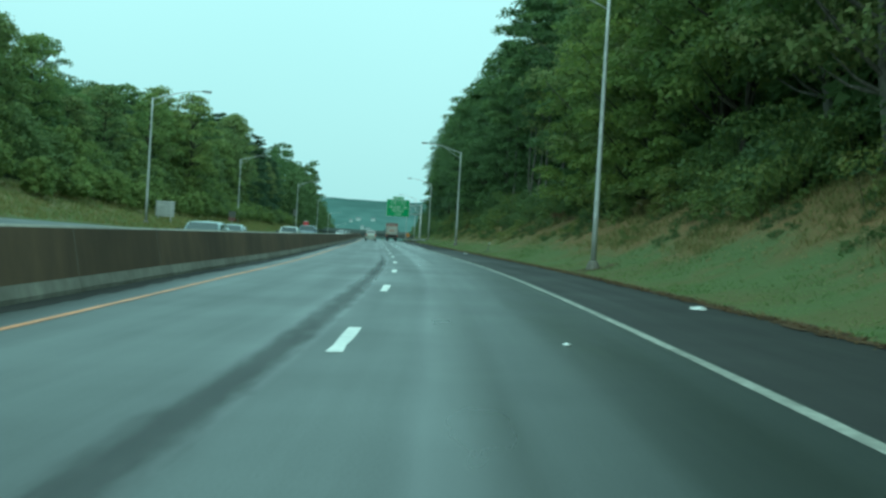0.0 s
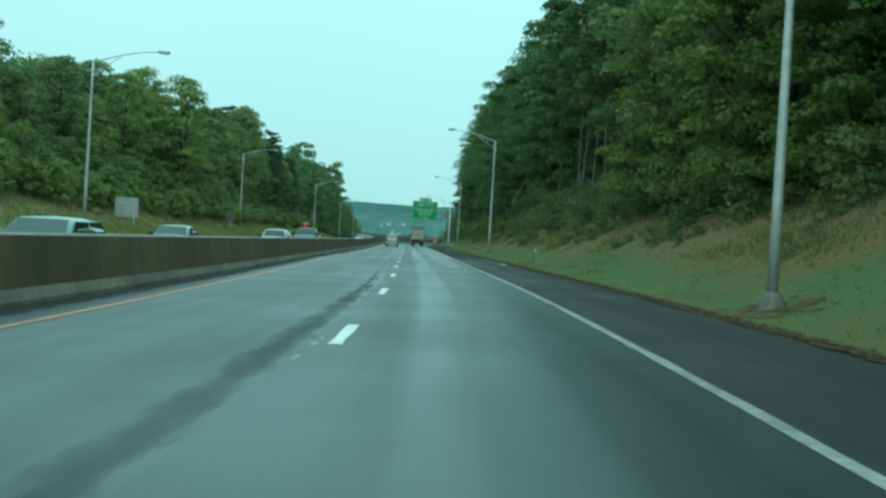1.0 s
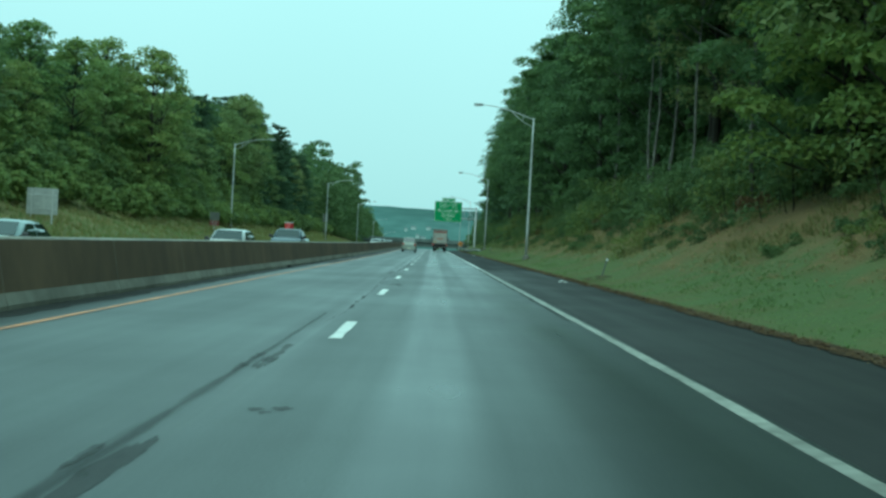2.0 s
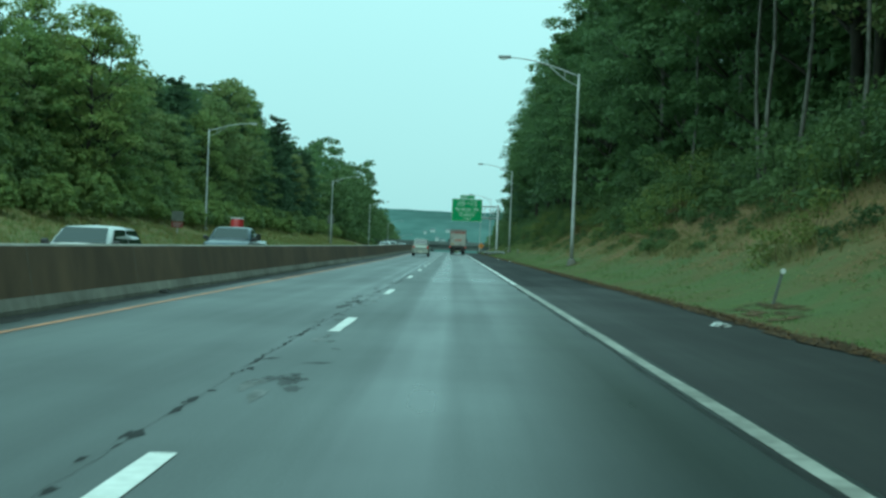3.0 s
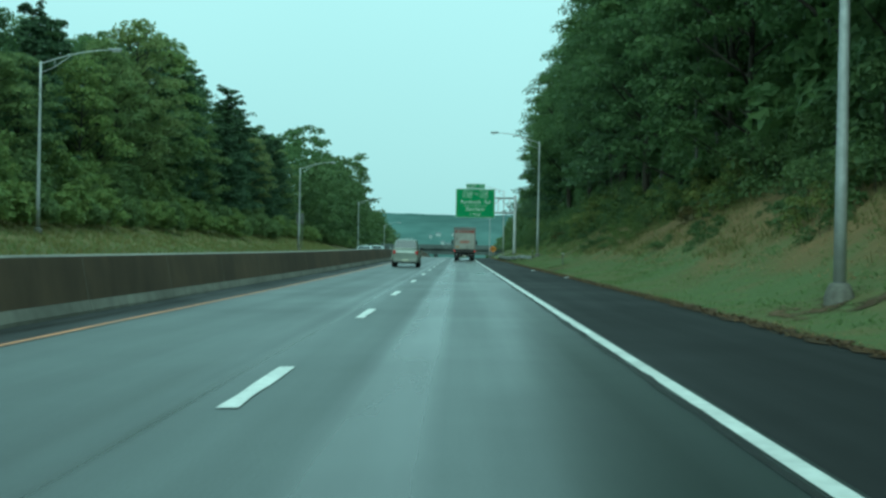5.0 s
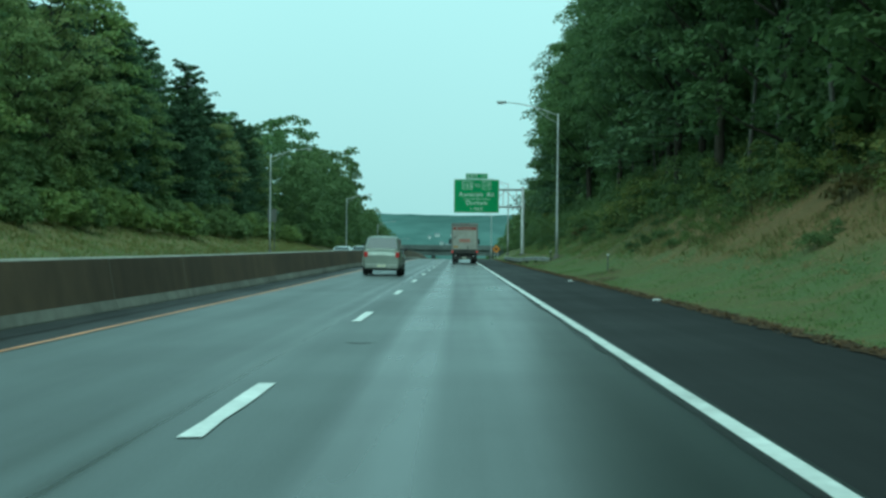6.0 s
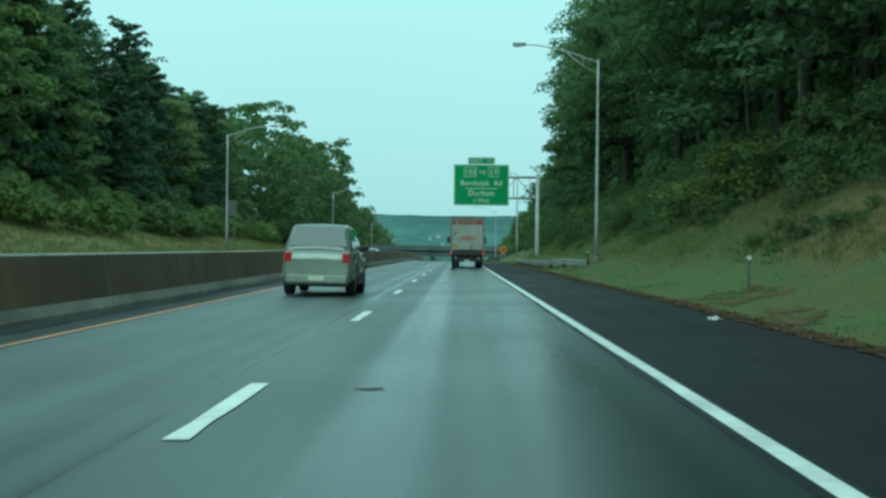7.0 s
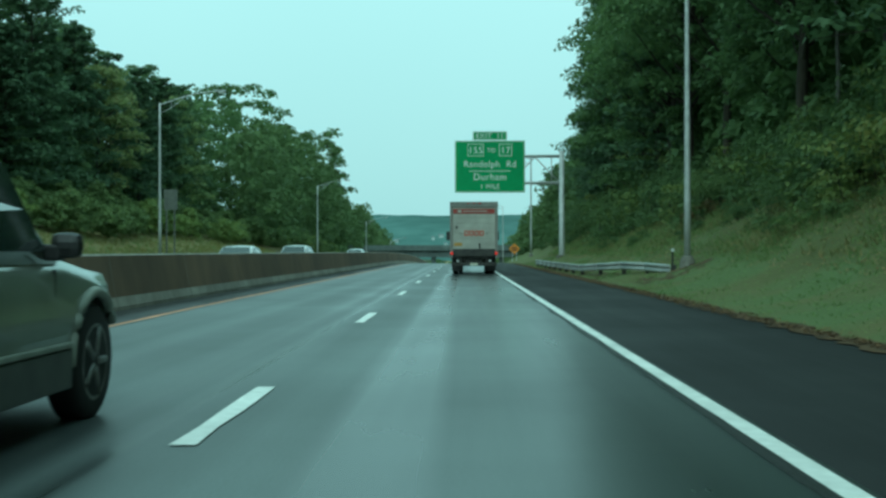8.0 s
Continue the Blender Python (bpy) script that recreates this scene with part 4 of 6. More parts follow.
def far_woods(name, spots, leaf, label, seed, per=60, size=0.42):
    """Wood too deep or too far to tell its trees apart, in one mesh: rows of (u, y, height, half width)."""
    rng = np.random.default_rng(seed)
    clusters = []
    for u, y, h, rx in spots:
        p = at(u, y)
        for i in range(22):
            k = (i + rng.uniform(0, 1)) / 22
            rad = rx * max(0.15, math.sin(math.pi * (0.2 + 0.78 * k)) ** 0.7) * rng.uniform(0.4, 1.05)
            a = i * 2.4 + rng.uniform(-0.5, 0.5)
            clusters.append((p + Vector((rad * math.cos(a), rad * math.sin(a), 0.3 + h * 0.97 * k)), rx * rng.uniform(0.28, 0.46)))
    v, f = leaf_cloud(rng, clusters, per, size)
    return tagged(arrays(name, v, f, leaf), label, "trees", kind="stuff")


rng = random.Random(7)
y = 4.0
back = []
while y < 345:
    # right bank: a closed wall of wood, leafy down to the bank
    tall = between(y, [(0, 1.0), (200, 1.0), (220, 1.04), (292, 1.0), (308, 0.55), (345, 0.5)])
    out = between(y, [(0, 14.2), (88, 14.2), (97, 15.9), (142, 15.9), (150, 13.1), (172, 13.2), (182, 13.7), (226, 13.7), (234, 13.3), (262, 13.4), (272, 14.2), (295, 14.6), (345, 17.0)])
    plant(rng.choices(near_kinds, (3, 0.4, 3, 0.4, 0.5) if y < 82 else (0.6, 2.6, 0.6, 1.4, 2.0))[0] if y < 200 or rng.random() < 0.75 else pines[0], out + rng.uniform(-1.0, 1.4), y, tall * rng.uniform(0.85, 1.1), rng)
    plant(rng.choice(near_kinds[1:2] + back_kinds), out + 5.3 + rng.uniform(-1.5, 1.5), y + 2, tall * rng.uniform(0.95, 1.15), rng)
    back.append((out + 11 + rng.uniform(-1.5, 1.5), y + 1, tall * rng.uniform(17, 21), 4.4))
    back.append((out + 2 + rng.uniform(-1, 1), y + 3, rng.uniform(4, 7), 2.6))
    y += rng.uniform(4.8, 6.0)
y = 30.0
while y < 330:
    # left wood beyond the opposite road
    big = between(y, [(0, 0.60), (98, 0.60), (112, 0.52), (128, 0.52), (150, 0.66), (170, 0.66), (190, 0.62), (205, 0.66), (228, 0.80), (240, 0.92), (258, 0.93), (275, 0.87), (290, 0.80), (330, 0.80)])
    plant(rng.choice(pines if y > 238 and rng.random() < 0.6 else far_kinds + (pines if y > 200 else pines[1:] if y > 130 else [])), -32.6 + rng.uniform(-1.2, 1.5), y, big * rng.uniform(0.88, 1.16), rng)
    plant(rng.choice(back_kinds + pines[:1]), -37 + rng.uniform(-2, 2), y + 2, big * rng.uniform(0.95, 1.12), rng)
    back.append((-43 + rng.uniform(-2, 2), y + 1, big * rng.uniform(17, 20), 4.4))
    back.append((-33.5 + rng.uniform(-1, 1), y + 3, rng.uniform(4, 6.5), 2.8))
    y += rng.uniform(4.8, 6.2)
# unseen trees behind the start, added for their effect on the light
back += [(u + rng.uniform(-2, 2), q, rng.uniform(15, 19), 4.6) for q in range(-70, 4, 6) for u in (15, 21, -30, -37)]
far_woods("woodland_interior", back, M_LEAFDARK, "dark leafy inside of the roadside wood", 51, 76, 0.31)
spots = []
y = 330.0
while y < 640:
    tall = between(y, [(330, 0.95), (362, 1.1), (385, 1.3), (430, 1.3), (470, 1.0), (640, 0.95)])
    for u, k in ((-29, 0.85), (-36, 1.05)):
        spots.append((u + rng.uniform(-2, 2), y + rng.uniform(-2, 2), 17.5 * tall * k * rng.uniform(0.85, 1.15), 4.6))
    for u, k in ((18, 0.6), (25, 0.75)):
        spots.append((u + rng.uniform(-2, 2), y + rng.uniform(-2, 2), 17 * k * rng.uniform(0.8, 1.15), 4.4))
    y += rng.uniform(6.0, 8.0)
spots += [(-28, 420, 25, 4.0), (-28.5, 427, 27, 4.2), (-27.5, 433, 24, 4.0)]
far_woods("far_woods", spots[::2], M_FARLEAF, "green woods lining the highway far ahead", 52)
far_woods("far_woods", spots[1::2], M_LEAFDARK, "darker woods lining the highway far ahead", 53)
spots = [(rng.uniform(-260, 260), rng.uniform(560, 900), rng.uniform(9, 15), 7.0) for k in range(150)]
far_woods("valley_woods", [q for q in spots if abs(q[0]) > 30 or q[1] > 760], M_LEAFDARK, "hazy woods down in the valley", 54, 20, 1.4)
y = 6.0
while y < 330:
    near = between(y, [(0, 11.9), (60, 12.1), (180, 12.2), (225, 11.2), (330, 10.4)])
    if rng.random() < 0.6:
        plant(rng.choices(shrubs[:5], (3, 3, 1.5, 0.6, 1.2) if y < 100 else (0.5, 3, 0.2, 3, 1.2))[0], near + rng.uniform(-1.0, 1.0), y, rng.uniform(0.45, 1.15), rng)
    plant(rng.choices(shrubs[:5], (2.5, 2.0, 2.5, 0.5, 2) if y < 100 else (0.4, 2.5, 0.4, 2.5, 3))[0], near + 1.7 + rng.uniform(-0.5, 1.1), y + 1, rng.uniform(0.7, 1.35), rng)
    y += rng.uniform(2.3, 3.4)
for y0, y1 in ((94, 152), (178, 232)):
    y = y0
    while y < y1:
        plant(slender, 12.9 + rng.uniform(-0.6, 0.9), y, rng.uniform(0.88, 1.1), rng)
        y += rng.uniform(8.5, 15.0)
for u, y, k in ((12.9, 113.6, 1.05), (13.0, 120.0, 1.0), (13.2, 146.0, 0.95)):
    plant(slender, u, y, k, rng)
for u, y, k in ((-34.5, 197, 0.74), (-34, 205, 0.80), (-35, 213, 0.76), (-34, 238, 0.90), (-33.5, 247, 0.95), (-34, 262, 0.88), (-33.5, 311, 0.80), (-33, 322, 0.76)):
    plant(rng.choice(pines), u, y, k, rng)
for u, y, k in ((-28.6, 157, 0.78), (-29.4, 164, 0.72)):
    plant(far_kinds[1], u, y, k, rng)
plant(pines[0], 12.9, 287, 1.08, rng)
plant(pines[0], 13.4, 262, 1.0, rng)
plant(near_kinds[1], 13.6, 281, 1.08, rng)
for u, y, k in ((13.2, 60, 0.9), (12.8, 67, 1.05), (13.0, 76, 0.9), (12.8, 84, 1.0)):
    plant(bright, u, y, k, rng)
for y in (62, 91, 128, 171, 240):
    plant(shrubs[5], 11.0 + rng.uniform(-0.6, 0.8), y, rng.uniform(0.7, 1.0), rng)
thicket = [[], [], []]
y = 46.0
while y < 420:
    # brush along the foot of the wood beyond the opposite road
    thicket[rng.randrange(2) if y < 150 else rng.randrange(1, 3)].append(((-26.0 if y < 165 else -26.6) + rng.uniform(-1.5, 1.2), y, rng.uniform(1.3, 2.6), rng.uniform(1.0, 1.7)))
    thicket[rng.randrange(3) if y < 225 else 2].append(((-29.4) + rng.uniform(-0.8, 0.8), y + 1.2, rng.uniform(2.6, 5.0) * (1 if y < 225 else 0.6), rng.uniform(1.5, 2.3) * (1 if y < 225 else 0.7)))
    y += rng.uniform(2.2, 3.8)
for spots, leaf, label, seed in zip(thicket, (M_SHRUB, M_SUNLEAF, M_OLIVE), ("yellow-green brush beyond the opposite road", "bright green brush beyond the opposite road", "olive brush beyond the opposite road"), (61, 62, 63)):
    far_woods("roadside_brush", spots, leaf, label, seed, 70, 0.15)
y = 8.0
while y < 300:
    # low bushes and saplings straggling down the bank into the rough grass
    if noise.noise((y * 0.09, 7, 0)) > -0.1:
        plant(rng.choice((shrubs[1], shrubs[3], shrubs[3], shrubs[0])), rng.uniform(8.8, 11.4), y, rng.uniform(0.25, 0.55), rng)
    if rng.random() < 0.35:
        plant(rng.choice((shrubs[0], shrubs[2], shrubs[4])), rng.uniform(11.8, 13.2), y + 0.8, rng.uniform(0.7, 1.1), rng)
    y += rng.uniform(1.8, 3.4)

# ---- grass ----
def on_ground(u, y):
    """The height of the ground sheet itself, between its vertices."""
    i = min(max(np.searchsorted(g_us, u) - 1, 0), W - 2)
    j = min(max(np.searchsorted(g_ys, y) - 1, 0), len(g_ys) - 2)
    a, b = (u - g_us[i]) / (g_us[i + 1] - g_us[i]), (y - g_ys[j]) / (g_ys[j + 1] - g_ys[j])
    z = [g_z[(j + m) * W + i + k] for m in (0, 1) for k in (0, 1)]
    return (z[0] * (1 - a) + z[1] * a) * (1 - b) + (z[2] * (1 - a) + z[3] * a) * b


def tufts(name, n, u0, u1, y0, y1, h0, h1, material, label, seed, keep=None, blades=4, lie=0.75, width=0.016, spread=0.16):
    """Blades of grass standing on the land."""
    r, g = random.Random(seed), np.random.default_rng(seed)
    roots = []
    while len(roots) < n:
        u, y = r.uniform(u0, u1), r.uniform(y0, y1)
        if not keep or keep(u, y, r):
            roots.append((u + bend(y), y, on_ground(u, y) - 0.02))
    m = n * blades
    q = np.repeat(np.array(roots), blades, axis=0)
    q[:, :2] += g.uniform(-spread, spread, (m, 2))
    a, h, s = g.uniform(0, 2 * math.pi, m), g.uniform(h0, h1, m), g.uniform(0.6, 1.4, m) * width
    d = np.stack([np.cos(a), np.sin(a), np.zeros(m)], 1)
    e = np.stack([-d[:, 1], d[:, 0], np.zeros(m)], 1) * s[:, None]
    tip = q + d * (h * g.uniform(0.5, 1.2, m) * (1 - lie))[:, None] * 1.6
    tip[:, 2] += h * lie
    v = np.stack([q - e, q + e, tip], 1).reshape(-1, 3)
    ob = arrays(name, v.tolist(), np.arange(m * 3).reshape(-1, 3).tolist(), material)
    return tagged(ob, label, "grass", kind="stuff")


def patchy(lo, hi, s):
    return lambda u, y, r: noise.noise((u * 0.35 + s, y * 0.22, s)) > r.uniform(lo, hi)


tufts("verge_grass", 42000, 4.80, 10.5, 2, 290, 0.03, 0.10, M_BLADE, "short wet green grass along the shoulder", 1, lambda u, y, r: u < r.uniform(6, 11.5), 4, 0.36, 0.014)
tufts("rank_grass", 6000, 5.0, 9.5, 2, 290, 0.08, 0.20, M_BLADE, "longer green grass in clumps on the verge", 12, patchy(-0.1, 0.5, 5), 6, 0.5, 0.014, 0.14)
tufts("dry_grass", 13000, 7.6, 13.0, 2, 290, 0.06, 0.22, M_DRY, "brown dry grass and weeds on the bank", 2, patchy(-0.5, 0.4, 3), 4, 0.42)
tufts("bank_weeds", 17000, 8.2, 13.4, 2, 295, 0.14, 0.50, M_WEED, "tall green and brown weeds on the bank", 6, lambda u, y, r: noise.noise((u * 0.4, y * 0.18, 12)) + 0.11 * (u - 10.2) > r.uniform(-0.35, 0.45), 5, 0.6, 0.020)
tufts("green_weeds", 6000, 8.0, 12.0, 120, 295, 0.15, 0.45, M_BLADE, "rank green weeds on the bank near the sign", 7, lambda u, y, r: noise.noise((u * 0.4, y * 0.18, 22)) + 0.012 * (y - 215) > r.uniform(-0.3, 0.4), 5, 0.5, 0.020)
tufts("edge_weeds", 3500, 4.62, 5.1, 2, 290, 0.03, 0.10, M_DRY, "brown weeds along the edge of the asphalt", 3, patchy(-0.4, 0.4, 9))
tufts("far_verge_grass", 9000, -27, -20.3, 30, 330, 0.15, 0.50, M_TALL, "tall olive grass beyond the opposite road", 4, patchy(-0.6, 0.5, 6), 4, 0.75, 0.03)
tufts("far_green_grass", 8000, -28, -20.3, 30, 330, 0.12, 0.45, M_BLADE, "green grass beyond the opposite road", 5, None, 4, 0.75, 0.03)


def fallen_leaves(n, seed):
    """Dead leaves and mud clods washed up along the edge of the asphalt."""
    r = random.Random(seed)
    verts, faces = [], []
    while len(faces) < n:
        y = r.uniform(2, 292)
        reach = 0.16 + 0.22 * noise.noise((y * 0.45, 3, 3)) + 0.10 * noise.noise((y * 1.7, 5, 3))
        u = 4.76 + r.uniform(-1, 0.9) * max(0.03, reach) + r.gauss(0, 0.05)
        p = at(u, y, 0.024 + r.uniform(0, 0.035))
        a, s = r.uniform(0, 6.28), r.uniform(0.012, 0.038)
        d = Vector((math.cos(a), math.sin(a), r.uniform(-0.3, 0.3))) * s
        e = Vector((-d.y, d.x, r.uniform(-0.5, 0.5) * s))
        i = len(verts)
        verts += [p - d, p + e * 0.6, p + d, p - e * 0.6]
        faces.append((i, i + 1, i + 2, i + 3))
    return tagged(arrays("fallen_leaves", verts, faces, M_FALLEN), "brown fallen leaves along the edge of the asphalt", "leaves", kind="stuff")


fallen_leaves(34000, 8)

# ---- materials of vehicles and small things ----
M_TYRE = mat("tyre_rubber", (0.020, 0.020, 0.020), (0.012, 0.012, 0.012), 12, 0.75, bump=0.1, big=0.1)
M_RIM = mat("alloy_rim", (0.26, 0.27, 0.26), (0.17, 0.18, 0.17), 9, 0.45, 0.6, bump=0.0, big=0.1)
M_TRIM = mat("black_trim", (0.022, 0.022, 0.022), (0.014, 0.014, 0.014), 9, 0.5, bump=0.05)
M_HEAD = mat("headlight_glass", (0.75, 0.77, 0.75), (0.6, 0.62, 0.6), 5, 0.15, bump=0.0, big=0.05)
M_TAIL = mat("tail_light_red", (0.55, 0.02, 0.015), (0.40, 0.01, 0.01), 12, 0.25, bump=0.0, big=0.05)
M_LIT = mat("lit_tail_lamp", (0.60, 0.02, 0.015), (0.50, 0.015, 0.01), 12, 0.25, bump=0.0, big=0.05)
M_LIT.node_tree.nodes["Principled BSDF"].inputs["Emission Color"].default_value = (1.0, 0.04, 0.02, 1)
M_LIT.node_tree.nodes["Principled BSDF"].inputs["Emission Strength"].default_value = 0.35
M_PLATE = mat("plain_plate", (0.55, 0.55, 0.36), (0.45, 0.45, 0.42), 12, 0.5, bump=0.0)
M_BOX = mat("truck_frame_grey", (0.21, 0.20, 0.18), (0.14, 0.135, 0.12), 2.5, 0.55, bump=0.05, big=0.25)
M_DOORW = mat("truck_door_white", (0.40, 0.39, 0.34), (0.27, 0.265, 0.23), 1.6, 0.5, bump=0.05, big=0.2)
M_BAND = mat("truck_band_red", (0.34, 0.035, 0.025), (0.24, 0.03, 0.02), 3, 0.45, bump=0.0, big=0.15)
M_LOGO = mat("truck_logo_red", (0.52, 0.09, 0.045), (0.40, 0.07, 0.04), 4, 0.45, bump=0.0, big=0.1)
M_OCHRE = mat("ochre_label", (0.42, 0.22, 0.05), (0.34, 0.18, 0.05), 6, 0.5, bump=0.0)
M_GRIME = mat("road_grime", (0.040, 0.038, 0.033), (0.020, 0.019, 0.017), 4, 0.7, bump=0.3, big=0.3)
M_ORANGE = mat("sign_orange", (0.75, 0.24, 0.02), (0.62, 0.19, 0.02), 5, 0.5, bump=0.0, big=0.08)
M_ALU = mat("bare_aluminium", (0.42, 0.43, 0.41), (0.32, 0.33, 0.32), 3, 0.5, 0.35, bump=0.0, big=0.12)
M_REDSIGN = mat("sign_red", (0.50, 0.03, 0.03), (0.38, 0.025, 0.025), 5, 0.45, bump=0.0, big=0.08)
M_DULLRED = mat("weathered_sign_red", (0.24, 0.035, 0.03), (0.17, 0.03, 0.025), 5, 0.5, bump=0.0, big=0.1)
M_DULL = mat("dull_sign_back", (0.13, 0.14, 0.12), (0.09, 0.10, 0.085), 3, 0.6, bump=0.0, big=0.15)
M_LITTER = mat("pale_plastic", (0.70, 0.72, 0.70), (0.55, 0.57, 0.55), 12, 0.4, bump=0.2)


def glass_mat():
    m = bpy.data.materials.new("tinted_glass")
    m.use_nodes = True
    b = m.node_tree.nodes["Principled BSDF"]
    b.inputs["Base Color"].default_value = (0.02, 0.035, 0.033, 1)
    b.inputs["Roughness"].default_value = 0.05
    b.inputs["Specular IOR Level"].default_value = 0.9
    return m


M_GLASS = glass_mat()


def paint(name, c):
    m = mat(name, c, tuple(v * 0.8 for v in c), 2.0, 0.32, 0.25, bump=0.0, big=0.08)
    m.node_tree.nodes["Principled BSDF"].inputs["Coat Weight"].default_value = 0.9
    m.node_tree.nodes["Principled BSDF"].inputs["Coat Roughness"].default_value = 0.06
    return m


def wheel(parent, x, y, r, w, rim=M_RIM, outer=1):
    """Tyre with rounded shoulders and a dished five-spoke rim; outer: the side (+1 right, -1 left) that faces out."""
    prof = [(-0.5, 0.66), (-0.5, 0.90), (-0.40, 0.985), (-0.2, 1.0), (0.2, 1.0), (0.40, 0.985), (0.5, 0.90), (0.5, 0.66)]
    n = 28

    def spun(rows, close=True):
        bm = bmesh.new()
        rings = [[bm.verts.new((x + a * w, y + b * r * math.cos(2 * math.pi * k / n), r + b * r * math.sin(2 * math.pi * k / n))) for k in range(n)] for a, b in rows]
        for p, q in zip(rings, rings[1:]):
            for k in range(n):
                bm.faces.new((p[k], p[(k + 1) % n], q[(k + 1) % n], q[k])).smooth = True
        if close:
            bm.faces.new(rings[0])
            bm.faces.new(rings[-1][::-1])
        bmesh.ops.recalc_face_normals(bm, faces=bm.faces[:])
        return bm

    hub = new("wheel")
    hub.parent = parent
    part("tyre", spun(prof), M_TYRE, hub)
    o = outer
    bm = spun([(0.505 * o, 0.66), (0.50 * o, 0.60), (0.34 * o, 0.56)], False)
    for k in range(5):
        a = 2 * math.pi * k / 5
        b2 = bmesh.new()
        tube(b2, [(x + 0.42 * o * w, y + 0.10 * r * math.cos(a), r + 0.10 * r * math.sin(a)), (x + 0.44 * o * w, y + 0.60 * r * math.cos(a), r + 0.60 * r * math.sin(a))], [0.09 * r, 0.075 * r], 6)
        me = bpy.data.meshes.new("spoke")
        b2.to_mesh(me)
        b2.free()
        bm.from_mesh(me)
        bpy.data.meshes.remove(me)
    part("rim", bm, rim, hub, "alloy rim with five spokes")
    # a dark disc put in for the shade seen between the spokes
    part("rim_shade", spun([(0.30 * o, 0.58), (0.28 * o, 0.05)]), M_GRIME, hub, "dark disc for the shade behind the rim")
    return hub


def loft(rows, closed=True):
    """Skin between cross-sections of equal length; mirrored halves come in rows already."""
    bm = bmesh.new()
    rings = [[bm.verts.new(p) for p in r] for r in rows]
    for p, q in zip(rings, rings[1:]):
        for k in range(len(p)):
            bm.faces.new((p[k], p[(k + 1) % len(p)], q[(k + 1) % len(p)], q[k])).smooth = True
    if closed:
        bm.faces.new(rings[0])
        bm.faces.new(rings[-1][::-1])
    bmesh.ops.recalc_face_normals(bm, faces=bm.faces[:])
    return bm


def carve(ob, cutters):
    """Cuts the wheel arches out of a body for good."""
    for c in cutters:
        md = ob.modifiers.new("arch", "BOOLEAN")
        md.operation, md.object, md.solver = "DIFFERENCE", c, "EXACT"
    me = bpy.data.meshes.new_from_object(ob.evaluated_get(bpy.context.evaluated_depsgraph_get()))
    ob.modifiers.clear()
    ob.data = me
    for c in cutters:
        bpy.data.objects.remove(c)


